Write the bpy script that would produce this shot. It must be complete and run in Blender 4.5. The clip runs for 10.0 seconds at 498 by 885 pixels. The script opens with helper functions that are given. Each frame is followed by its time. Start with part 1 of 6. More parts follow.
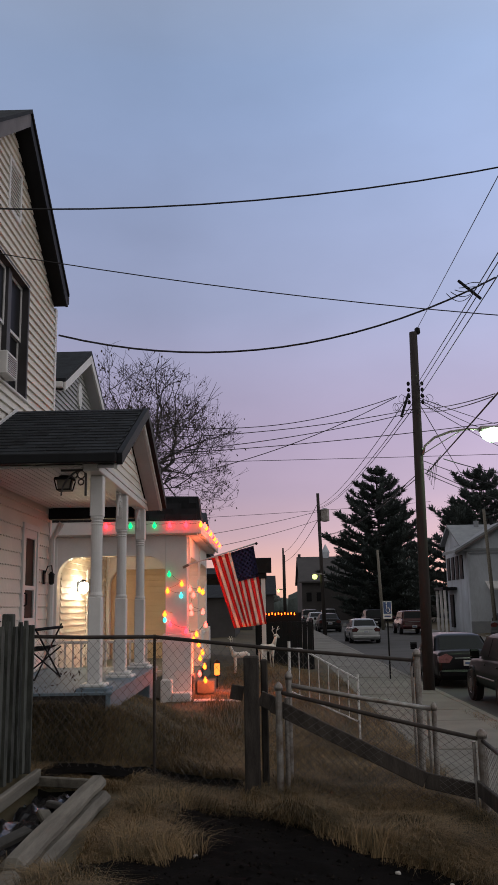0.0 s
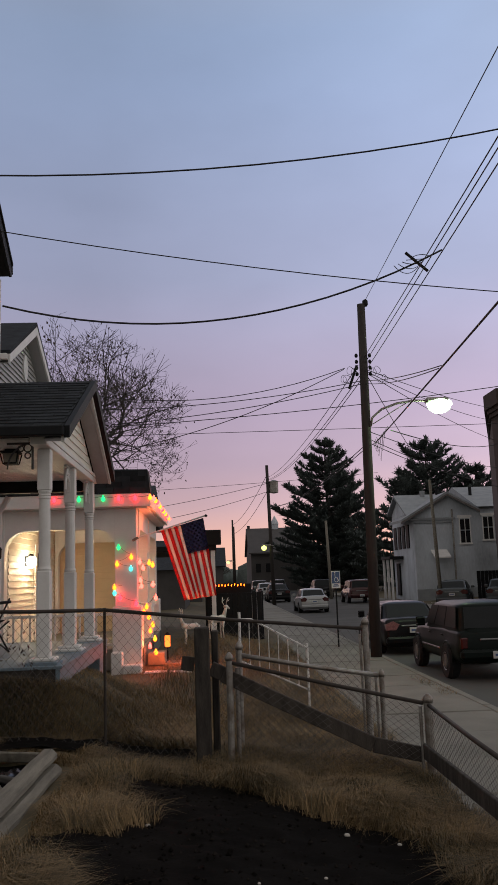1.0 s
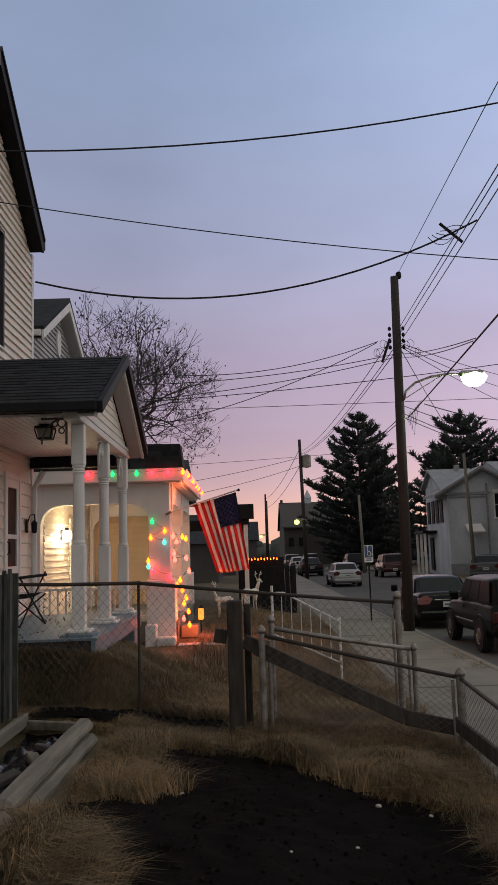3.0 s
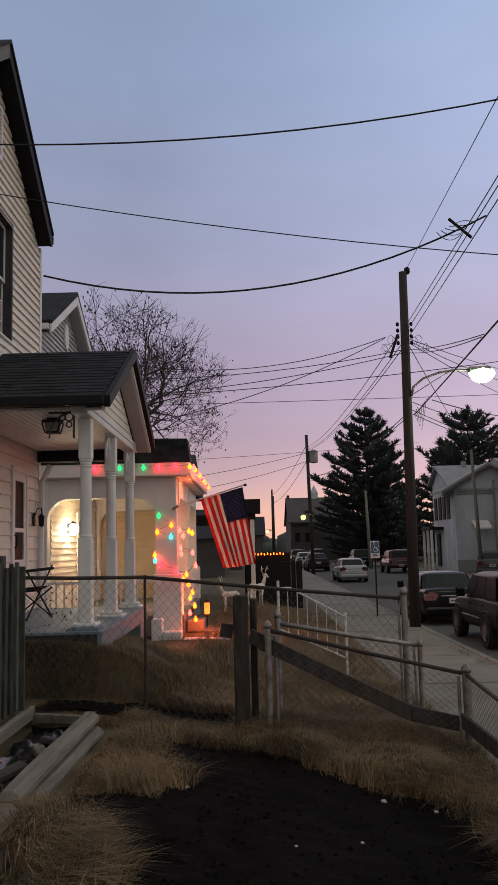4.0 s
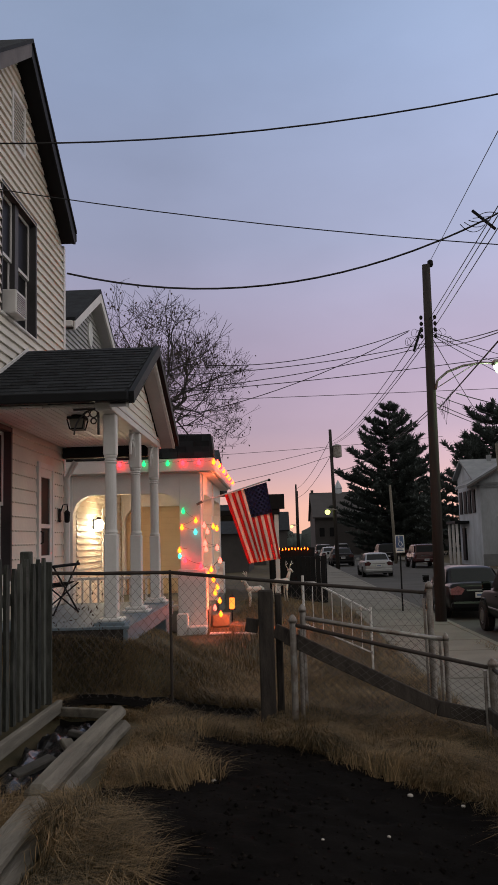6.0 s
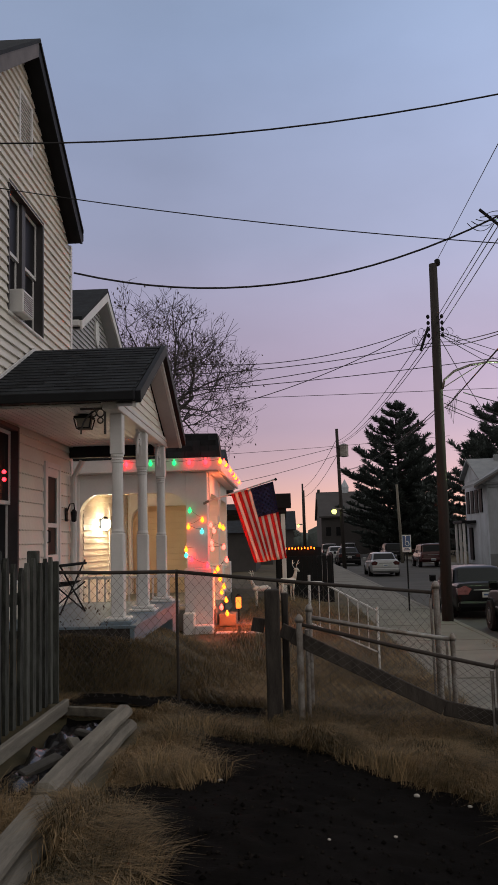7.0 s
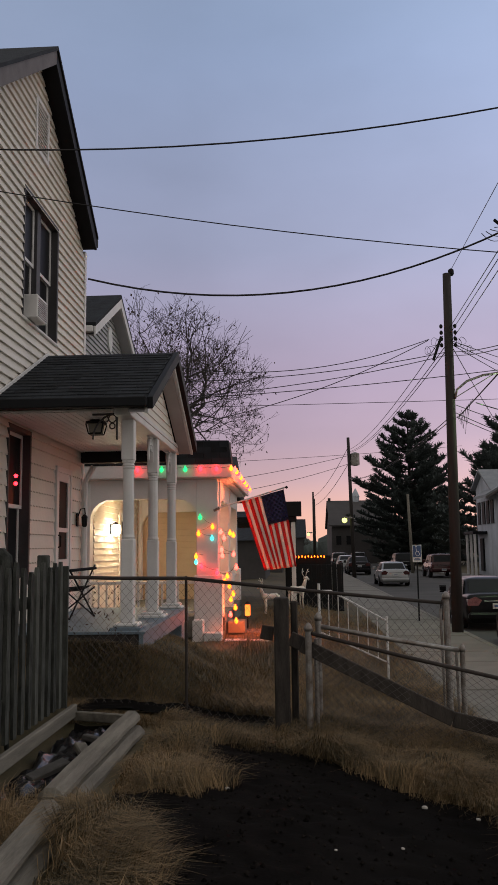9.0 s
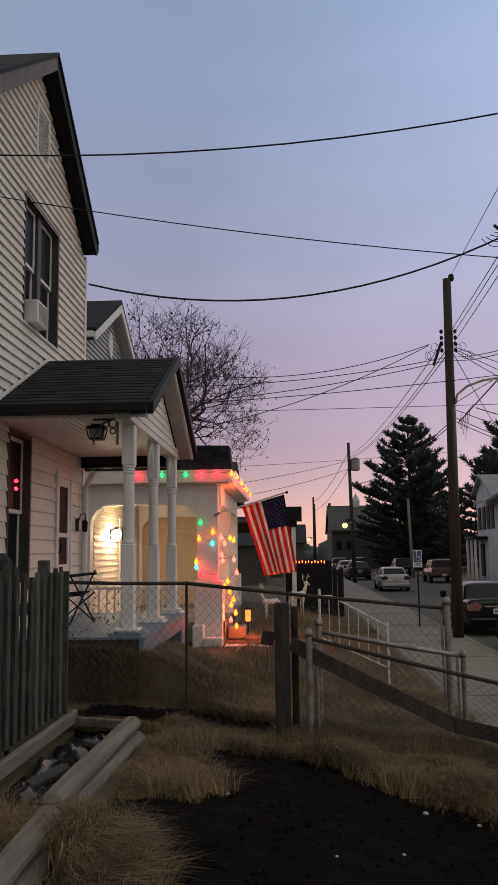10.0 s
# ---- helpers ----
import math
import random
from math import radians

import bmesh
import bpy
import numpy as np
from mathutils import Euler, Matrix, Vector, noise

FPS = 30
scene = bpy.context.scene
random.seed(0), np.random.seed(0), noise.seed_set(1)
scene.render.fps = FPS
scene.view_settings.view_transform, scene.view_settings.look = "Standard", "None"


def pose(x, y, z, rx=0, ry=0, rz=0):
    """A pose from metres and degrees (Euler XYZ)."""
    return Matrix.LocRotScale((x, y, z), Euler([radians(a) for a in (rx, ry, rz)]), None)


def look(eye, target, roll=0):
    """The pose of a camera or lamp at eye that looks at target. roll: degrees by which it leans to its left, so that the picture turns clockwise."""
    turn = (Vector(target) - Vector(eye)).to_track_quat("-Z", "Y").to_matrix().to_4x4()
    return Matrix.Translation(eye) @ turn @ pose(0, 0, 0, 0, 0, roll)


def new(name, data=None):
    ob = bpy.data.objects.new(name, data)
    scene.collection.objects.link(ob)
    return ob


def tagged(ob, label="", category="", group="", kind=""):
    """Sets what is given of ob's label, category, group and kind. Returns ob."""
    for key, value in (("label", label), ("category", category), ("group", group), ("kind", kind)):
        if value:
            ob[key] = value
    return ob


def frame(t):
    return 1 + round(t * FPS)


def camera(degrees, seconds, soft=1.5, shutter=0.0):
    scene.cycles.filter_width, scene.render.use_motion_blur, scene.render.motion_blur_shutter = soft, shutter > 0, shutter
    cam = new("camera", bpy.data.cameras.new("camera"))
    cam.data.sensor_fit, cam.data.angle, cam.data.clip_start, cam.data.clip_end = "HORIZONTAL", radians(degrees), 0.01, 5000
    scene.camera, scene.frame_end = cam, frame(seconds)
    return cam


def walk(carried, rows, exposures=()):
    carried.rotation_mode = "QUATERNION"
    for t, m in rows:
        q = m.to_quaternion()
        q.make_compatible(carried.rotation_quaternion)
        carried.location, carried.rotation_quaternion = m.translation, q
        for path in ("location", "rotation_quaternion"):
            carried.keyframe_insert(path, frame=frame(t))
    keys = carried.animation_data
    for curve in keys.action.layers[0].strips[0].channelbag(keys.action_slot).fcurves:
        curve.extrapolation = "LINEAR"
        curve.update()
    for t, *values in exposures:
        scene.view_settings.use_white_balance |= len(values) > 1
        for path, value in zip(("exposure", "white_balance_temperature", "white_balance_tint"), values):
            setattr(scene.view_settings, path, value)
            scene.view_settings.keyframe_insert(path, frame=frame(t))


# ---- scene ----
cam = camera(32.8, 10.0, soft=1.5)
ROWS = [
    (0, 0.001, -0.006, 2.152, 0.776, 10.927, -1.026),
    (0.5, 0.004, -0.004, 2.152, -2.594, 10.28, -1.816),
    (1, -0.004, 0.009, 2.151, -2.688, 8.968, -1.93),
    (1.5, -0.005, 0.01, 2.149, -1.863, 8.717, -1.973),
    (2, -0.004, 0.01, 2.153, -1.171, 8.375, -1.976),
    (2.5, 0.002, 0.006, 2.153, -0.616, 7.767, -1.839),
    (3, 0.005, 0.006, 2.151, -0.394, 7.307, -1.782),
    (4.5, 0.002, 0.011, 2.15, 0.357, 6.895, -1.195),
    (5, 0.003, 0.012, 2.14, 0.6, 6.786, -1.133),
    (5.5, 0.003, 0.009, 2.141, 1.007, 6.785, -1.262),
    (6, 0.002, -0, 2.148, 1.703, 6.701, -1.637),
    (7.5, 0.002, 0.004, 2.152, 2.326, 6.661, -1.399),
    (8, -0.005, 0.011, 2.155, 2.475, 6.75, -1.069),
    (8.5, -0.009, 0.008, 2.153, 2.733, 6.983, -0.809),
    (9, 0, 0, 2.15, 2.901, 7.181, -0.726),
    (9.5, -0.002, 0.007, 2.15, 2.906, 7.35, -0.763),
    (10, -0.003, -0, 2.149, 2.909, 7.53, -0.724),
]
walk(cam, [(t, pose(x, y, z, 0, 0, yaw) @ pose(0, 0, 0, 90 + pitch) @ pose(0, 0, 0, 0, 0, roll)) for t, x, y, z, yaw, pitch, roll in ROWS],
     exposures=[(0, 0, 6180, 10), (0.5, 0, 6330, 10), (1.0, 0, 6500, 10), (10, 0, 6500, 10)])

# ---- sky: dusk, blue above, pink and peach over the end of the street ----
world = bpy.data.worlds.new("dusk_sky")
scene.world = world
world.use_nodes = True
wn, wl = world.node_tree.nodes, world.node_tree.links
wn.clear()
w_out, w_bg = wn.new("ShaderNodeOutputWorld"), wn.new("ShaderNodeBackground")
w_co, w_sep = wn.new("ShaderNodeTexCoord"), wn.new("ShaderNodeSeparateXYZ")
wl.new(w_co.outputs["Generated"], w_sep.inputs[0])
w_up = wn.new("ShaderNodeValToRGB")
for n, (at, col) in enumerate([(0.0, (0.86, 0.47, 0.33)), (0.04, (0.82, 0.47, 0.385)), (0.08, (0.61, 0.41, 0.44)), (0.13, (0.48, 0.365, 0.455)),
                               (0.19, (0.42, 0.34, 0.455)), (0.34, (0.32, 0.345, 0.49)), (0.57, (0.275, 0.36, 0.545)), (0.8, (0.32, 0.36, 0.43))]):
    el = w_up.color_ramp.elements[n] if n < 2 else w_up.color_ramp.elements.new(at)
    el.position, el.color = at, (*col, 1)
wl.new(w_sep.outputs["Z"], w_up.inputs[0])
# thin cloud bands
w_map, w_noise, w_cr = wn.new("ShaderNodeMapping"), wn.new("ShaderNodeTexNoise"), wn.new("ShaderNodeMapRange")
w_map.inputs["Scale"].default_value = (1.0, 1.0, 2.2)
w_noise.inputs["Scale"].default_value, w_noise.inputs["Detail"].default_value, w_noise.inputs["Roughness"].default_value = 2.6, 6.0, 0.5
wl.new(w_co.outputs["Generated"], w_map.inputs[0]), wl.new(w_map.outputs[0], w_noise.inputs[0])
w_cr.inputs[1].default_value, w_cr.inputs[2].default_value, w_cr.inputs[3].default_value, w_cr.inputs[4].default_value = 0.33, 0.68, 0.92, 1.09
wl.new(w_noise.outputs[0], w_cr.inputs[0])
w_mul = wn.new("ShaderNodeVectorMath")
w_mul.operation = "MULTIPLY"
wl.new(w_up.outputs[0], w_mul.inputs[0]), wl.new(w_cr.outputs[0], w_mul.inputs[1])
# away from the sunset the sky near the horizon is a duller blue
w_side, w_mix = wn.new("ShaderNodeMapRange"), wn.new("ShaderNodeMixRGB")
w_side.inputs[1].default_value, w_side.inputs[2].default_value = 0.2, 0.85
wl.new(w_sep.outputs["Y"], w_side.inputs[0]), wl.new(w_side.outputs[0], w_mix.inputs[0])
# towards +x the sky, mostly unseen, is raised to brighten the street-facing fronts
w_lift, w_away = wn.new("ShaderNodeMapRange"), wn.new("ShaderNodeVectorMath")
w_away.operation = "MULTIPLY"
w_lift.inputs[1].default_value, w_lift.inputs[2].default_value, w_lift.inputs[3].default_value, w_lift.inputs[4].default_value = 0.2, 0.95, 0.9, 1.75
w_away.inputs[0].default_value = (0.44, 0.41, 0.39)
wl.new(w_sep.outputs["X"], w_lift.inputs[0]), wl.new(w_lift.outputs[0], w_away.inputs[1]), wl.new(w_away.outputs[0], w_mix.inputs[1])
# a lighter patch of thin cloud over the right side of the street
w_right, w_mul2 = wn.new("ShaderNodeMapRange"), wn.new("ShaderNodeVectorMath")
w_mul2.operation = "MULTIPLY"
w_right.inputs[1].default_value, w_right.inputs[2].default_value, w_right.inputs[3].default_value, w_right.inputs[4].default_value = -0.1, 0.33, 0.98, 1.42
wl.new(w_sep.outputs["X"], w_right.inputs[0]), wl.new(w_mul.outputs[0], w_mul2.inputs[0]), wl.new(w_right.outputs[0], w_mul2.inputs[1])
wl.new(w_mul2.outputs[0], w_mix.inputs[2])
wl.new(w_mix.outputs[0], w_bg.inputs[0]), wl.new(w_bg.outputs[0], w_out.inputs[0])
w_bg.inputs[1].default_value = 1.0
# last light of the day, very soft, from the end of the street
sun = new("sun", bpy.data.lights.new("sun", "SUN"))
sun.data.energy, sun.data.angle, sun.data.color = 0.25, radians(40), (1.0, 0.72, 0.62)
sun.matrix_world = look((-4, 60, 12), (0, 0, 0))


# ---- helpers for building ----
def bmnew():
    return bmesh.new()


def part(name, bm, material, parent=None, label="", smooth=False):
    me = bpy.data.meshes.new(name)
    bm.normal_update()
    bm.to_mesh(me)
    bm.free()
    for m in (material if isinstance(material, (list, tuple)) else [material]):
        me.materials.append(m)
    if smooth:
        me.polygons.foreach_set("use_smooth", [True] * len(me.polygons))
    ob = new(name, me)
    if parent is not None:
        ob.parent = parent
    if label:
        ob["label"] = label
    return ob


def thing(name, label, category, group="", kind="", at=None):
    ob = new(name)
    if at is not None:
        ob.matrix_basis = at
    return tagged(ob, label, category, group, kind)


def box(bm, x0, x1, y0, y1, z0, z1, bevel=0.0, m=None):
    r = bmesh.ops.create_cube(bm, size=1)
    vs = r["verts"]
    for v in vs:
        v.co = Vector((x0 + (v.co.x + .5) * (x1 - x0), y0 + (v.co.y + .5) * (y1 - y0), z0 + (v.co.z + .5) * (z1 - z0)))
    if bevel:
        es = list({e for v in vs for e in v.link_edges})
        r2 = bmesh.ops.bevel(bm, geom=es, offset=bevel, segments=1, affect="EDGES")
        vs = list({v for f in r2["faces"] for v in f.verts} | {v for v in vs if v.is_valid})
    if m is not None:
        bmesh.ops.transform(bm, matrix=m, verts=[v for v in vs if v.is_valid])
    return vs


def beam(bm, a, b, w, h, bevel=0.0, up=(0, 0, 1)):
    """A straight bar of width w and height h from a to b."""
    a, b = Vector(a), Vector(b)
    d = (b - a).normalized()
    s = d.cross(Vector(up))
    s = s.normalized() if s.length > 1e-6 else Vector((1, 0, 0))
    u = s.cross(d)
    m = Matrix((s, d, u)).transposed().to_4x4()
    m.translation = a
    return box(bm, -w / 2, w / 2, 0, (b - a).length, -h / 2, h / 2, bevel, m)


def tube(bm, pts, r, seg=6, cap=True):
    """A round bar along points; r is one radius or one for each point."""
    pts = [Vector(p) for p in pts]
    rs = r if isinstance(r, (list, tuple)) else [r] * len(pts)
    rings, side = [], None
    for i, p in enumerate(pts):
        d = (pts[min(i + 1, len(pts) - 1)] - pts[max(i - 1, 0)]).normalized()
        if side is None:
            side = d.orthogonal().normalized()
        side = (side - d * side.dot(d)).normalized()
        w = d.cross(side)
        rings.append([bm.verts.new(p + (side * math.cos(2 * math.pi * k / seg) + w * math.sin(2 * math.pi * k / seg)) * rs[i]) for k in range(seg)])
    for a, b in zip(rings, rings[1:]):
        for k in range(seg):
            bm.faces.new((a[k], a[(k + 1) % seg], b[(k + 1) % seg], b[k]))
    if cap and seg > 2:
        bm.faces.new(rings[0][::-1]), bm.faces.new(rings[-1])


def lathe(bm, profile, x=0, y=0, seg=16):
    """Turned shape: profile rows of (radius, z)."""
    rings = [[bm.verts.new((x + r * math.cos(2 * math.pi * k / seg), y + r * math.sin(2 * math.pi * k / seg), z)) for k in range(seg)] for r, z in profile]
    for a, b in zip(rings, rings[1:]):
        for k in range(seg):
            bm.faces.new((a[k], a[(k + 1) % seg], b[(k + 1) % seg], b[k]))
    bm.faces.new(rings[0][::-1]), bm.faces.new(rings[-1])


def prism(bm, outline, axis, a, b):
    """A flat outline pushed from a to b along an axis; outline rows are the other two coordinates in x, y, z order."""
    def at(p, v):
        q = list(p)
        q.insert("xyz".index(axis), v)
        return bm.verts.new(q)
    lo, hi = [at(p, a) for p in outline], [at(p, b) for p in outline]
    n = len(outline)
    for k in range(n):
        bm.faces.new((lo[k], lo[(k + 1) % n], hi[(k + 1) % n], hi[k]))
    bm.faces.new(lo[::-1]), bm.faces.new(hi)
    bmesh.ops.recalc_face_normals(bm, faces=bm.faces)


def sag(a, b, drop, n=14):
    a, b = Vector(a), Vector(b)
    return [a.lerp(b, k / n) - Vector((0, 0, drop * 4 * (k / n) * (1 - k / n))) for k in range(n + 1)]


def smoothstep(a, b, v):
    u = min(1, max(0, (v - a) / (b - a)))
    return u * u * (3 - 2 * u)


# ---- materials ----
def mat(name, base, rough=0.7, metal=0.0, vary=0.25, scale=6.0, bump=0.2, fine=60.0, tint=None, random_ob=0.0, spec=0.5, stretch=(1, 1, 1), island=0.0):
    m = bpy.data.materials.new(name)
    m.use_nodes = True
    n, l = m.node_tree.nodes, m.node_tree.links
    b = n["Principled BSDF"]
    b.inputs["Roughness"].default_value, b.inputs["Metallic"].default_value = rough, metal
    b.inputs["Specular IOR Level"].default_value = spec
    co, mp = n.new("ShaderNodeTexCoord"), n.new("ShaderNodeMapping")
    mp.inputs["Scale"].default_value = stretch
    l.new(co.outputs["Object"], mp.inputs[0])
    big, small = n.new("ShaderNodeTexNoise"), n.new("ShaderNodeTexNoise")
    big.inputs["Scale"].default_value, big.inputs["Detail"].default_value = scale, 5
    small.inputs["Scale"].default_value, small.inputs["Detail"].default_value = fine, 3
    l.new(mp.outputs[0], big.inputs[0]), l.new(mp.outputs[0], small.inputs[0])
    add = n.new("ShaderNodeMath")
    add.operation = "MULTIPLY_ADD"
    add.inputs[1].default_value = 0.35
    l.new(small.outputs[0], add.inputs[0]), l.new(big.outputs[0], add.inputs[2])
    last = add.outputs[0]
    if random_ob or island:
        src = n.new("ShaderNodeObjectInfo").outputs["Random"] if random_ob else n.new("ShaderNodeNewGeometry").outputs["Random Per Island"]
        r = n.new("ShaderNodeMath")
        r.operation = "MULTIPLY_ADD"
        r.inputs[1].default_value = (random_ob or island)
        l.new(src, r.inputs[0]), l.new(last, r.inputs[2])
        last = r.outputs[0]
    mr = n.new("ShaderNodeMapRange")
    mid = 0.675 + (random_ob or island) / 2
    mr.inputs[1].default_value, mr.inputs[2].default_value = mid - 0.3, mid + 0.3
    l.new(last, mr.inputs[0])
    mx = n.new("ShaderNodeMixRGB")
    dark = tuple(c * (1 - vary) for c in base) if tint is None else tint
    mx.inputs[1].default_value, mx.inputs[2].default_value = (*dark, 1), (*[min(1, c * (1 + vary)) for c in base], 1)
    l.new(mr.outputs[0], mx.inputs[0]), l.new(mx.outputs[0], b.inputs["Base Color"])
    if bump:
        bp = n.new("ShaderNodeBump")
        bp.inputs["Strength"].default_value, bp.inputs["Distance"].default_value = bump, 0.01
        l.new(last, bp.inputs["Height"]), l.new(bp.outputs[0], b.inputs["Normal"])
    return m


def glow(name, col, strength):
    m = bpy.data.materials.new(name)
    m.use_nodes = True
    b = m.node_tree.nodes["Principled BSDF"]
    b.inputs["Base Color"].default_value, b.inputs["Emission Color"].default_value, b.inputs["Emission Strength"].default_value = (*col, 1), (*col, 1), strength
    return m


M_GRASS = mat("dry_grass", (0.085, 0.062, 0.033), 0.95, vary=0.5, scale=1.3, fine=30, bump=0.6, tint=(0.05, 0.05, 0.025))
M_BLADE = mat("grass_blade", (0.215, 0.145, 0.072), 0.9, vary=0.6, scale=1.1, fine=6, bump=0, tint=(0.035, 0.034, 0.018), island=0.6)
M_SOILSHADE = mat("black_soil_and_shade", (0.0075, 0.0065, 0.006), 1.0, vary=0.5, scale=3, fine=40, bump=0.9, spec=0.04)
M_PAVE = mat("concrete_pavement", (0.18, 0.175, 0.15), 0.92, vary=0.25, scale=1.2, fine=50, bump=0.3)
M_ROAD = mat("asphalt", (0.085, 0.086, 0.082), 0.95, vary=0.25, scale=0.5, fine=70, bump=0.3, spec=0.25)
M_SIDING = mat("aged_white_siding", (0.74, 0.70, 0.63), 0.6, vary=0.10, scale=1.5, fine=25, bump=0.06, random_ob=0.15)
M_TRIM = mat("white_trim_paint", (0.72, 0.71, 0.70), 0.55, vary=0.10, scale=3, fine=40, bump=0.08)
M_SHINGLE = mat("charcoal_shingle", (0.019, 0.022, 0.026), 0.85, vary=0.55, scale=4, fine=120, bump=0.7, random_ob=0.5, spec=0.25)
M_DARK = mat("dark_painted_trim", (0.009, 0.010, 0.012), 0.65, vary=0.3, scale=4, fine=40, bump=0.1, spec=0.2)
M_BLUEGREY = mat("blue_grey_porch_paint", (0.15, 0.205, 0.25), 0.6, vary=0.2, scale=3, fine=30, bump=0.15)
M_WOOD = mat("weathered_wood", (0.078, 0.074, 0.068), 0.9, vary=0.35, scale=2.5, fine=30, bump=0.5, stretch=(6, 6, 0.7), random_ob=0.3)
M_TIMBER = mat("weathered_timber", (0.19, 0.175, 0.145), 0.95, vary=0.5, scale=2.5, fine=30, bump=1.0, stretch=(6, 0.6, 6))
M_GALV = mat("galvanised_steel", (0.33, 0.33, 0.32), 0.5, metal=0.75, vary=0.35, scale=9, fine=60, bump=0.15, tint=(0.14, 0.10, 0.075))
M_DARKRAIL = mat("dark_rusted_pipe", (0.055, 0.045, 0.04), 0.75, metal=0.4, vary=0.4, scale=9, fine=60, bump=0.2)
M_POLE = mat("creosoted_pole", (0.038, 0.032, 0.030), 0.9, vary=0.4, scale=2, fine=20, bump=0.6, stretch=(5, 5, 0.4))
M_WIRE = mat("black_cable", (0.012, 0.012, 0.014), 0.7, vary=0.2, bump=0)
M_BARK = mat("bark", (0.05, 0.042, 0.038), 0.95, vary=0.4, scale=5, fine=30, bump=0.6)
# needle colour is lifted to carry the haze over the distant trees
M_HAZYNEEDLE = mat("hazed_needles", (0.098, 0.120, 0.114), 0.9, vary=0.35, scale=0.5, fine=4, bump=0, island=0.5)
M_LEAF = mat("dead_leaf", (0.06, 0.042, 0.035), 0.9, vary=0.4, scale=1, fine=6, bump=0, island=0.5)
M_PICKET = mat("mossy_picket_wood", (0.050, 0.053, 0.047), 0.95, vary=0.8, scale=5, fine=45, bump=0.9, stretch=(5, 5, 1.2), random_ob=0.45, tint=(0.012, 0.014, 0.011))
M_RAILWOOD = mat("dark_brown_wood", (0.052, 0.044, 0.038), 0.9, vary=0.5, scale=4, fine=40, bump=0.7, stretch=(4, 4, 0.8), random_ob=0.25, tint=(0.014, 0.012, 0.011))
M_RAKE = mat("grey_brown_rake_paint", (0.13, 0.115, 0.11), 0.7, vary=0.3, scale=4, fine=40, bump=0.15)
# white siding toned down to grey for shade, on the neighbour's gable and soffits
M_SHADEGREY = mat("shade_grey", (0.42, 0.41, 0.42), 0.65, vary=0.12, scale=2, fine=25, bump=0.08, random_ob=0.2)
M_GLASS = mat("dark_window_glass", (0.02, 0.02, 0.022), 0.3, vary=0.2, scale=1, bump=0.0, spec=0.02)
M_ORANGEWALL = mat("tan_siding", (0.70, 0.54, 0.36), 0.7, vary=0.1, scale=2, fine=30, bump=0.1)


# ---- ground: one sheet from the yard over the street to the horizon ----
def ground_z(x, y):
    """Height of the bare ground: the yard falls to the pavement, the road lies at zero."""
    bank = 1.0 if x < -2.1 and y < 7.65 else max(0.15, smoothstep(8.62, 9.1 + 0.7 * smoothstep(-1.5, -0.6, x), y))
    bank *= 1 - 0.93 * smoothstep(10.6, 14.2, y)
    yard = 0.24 + 0.24 * smoothstep(1.9, -0.3, x) + 0.62 * smoothstep(-0.2, -1.75, x) * bank
    yard += 0.05 * math.sin(1.7 * x + 0.6 * y) * smoothstep(1.9, 1.0, x)
    z = yard if x < 2.0 else 0.10
    if x > 3.98:
        z = -0.03 if x < 11.6 else 0.10
    if x > 13.0:
        z = 0.10 + 0.25 * smoothstep(13, 20, x)
    if x < 2.0:
        z -= 0.26 * smoothstep(7.65, 7.45, y) * smoothstep(5.3, 6.0, y) * smoothstep(-1.38, -1.48, x) * smoothstep(-2.02, -1.93, x)
    return z


xs = [-900, -300, -120, -60, -30, -16, -10] + [-6 + 0.08 * k for k in range(100)] + [1.99, 2.01, 2.6, 3.2, 3.97, 3.99, 4.2, 5, 6.5, 8, 9.5, 11, 11.59, 11.61, 12.5, 13, 14, 16, 18, 20, 24, 30, 45, 80, 160, 400, 900]
ys = [-400, -100, -40, -15, -5, 0, 2] + [3 + 0.16 * k for k in range(50)] + [11.5, 12, 13, 14, 15, 16, 18, 20, 24, 28, 34, 40, 50, 65, 80, 100, 130, 180, 260, 400, 700, 1500]
bm = bmnew()
grid = [[bm.verts.new((x, y, ground_z(x, y) + (0.03 * noise.noise((x * 2, y * 2, 0)) if x < 1.9 else 0))) for y in ys] for x in xs]
for i in range(len(xs) - 1):
    for j in range(len(ys) - 1):
        f = bm.faces.new((grid[i][j], grid[i + 1][j], grid[i + 1][j + 1], grid[i][j + 1]))
        f.smooth = xs[i] < 1.9
ground = part("ground", bm, M_GRASS)
tagged(ground, "dry tan winter grass sloping down to the pavement", "ground", kind="structure")


# ---- the clapboard house with the front porch ----
HX, HY0, HY1, HYC = -3.28, 8.0, 13.0, 10.45          # facade plane, near and far corner, middle of the gable
ROOF_SLOPE, APEX, RUN = 0.72, 8.875, 2.42


def roof_z(y):
    return APEX - ROOF_SLOPE * abs(y - HYC)


WIN_U = (9.90, 11.42, 5.02, 6.70)      # upper window opening
WIN_L = (9.5, 10.35, 1.75, 3.64)       # window under the porch
DOOR_1 = (11.47, 12.27, 1.29, 3.33)
wall_front = thing("house", "two-storey narrow house with cream clapboard siding and dark gable roof", "house")
bm = bmnew()
prism(bm, [(HY0, 0.4), (HY1, 0.4), (HY1, roof_z(HY1) - 0.16), (HYC, APEX - 0.2), (HY0, roof_z(HY0) - 0.16)], "x", -12.0, HX - 0.16)
house_wall = part("wall", bm, M_SIDING, wall_front)
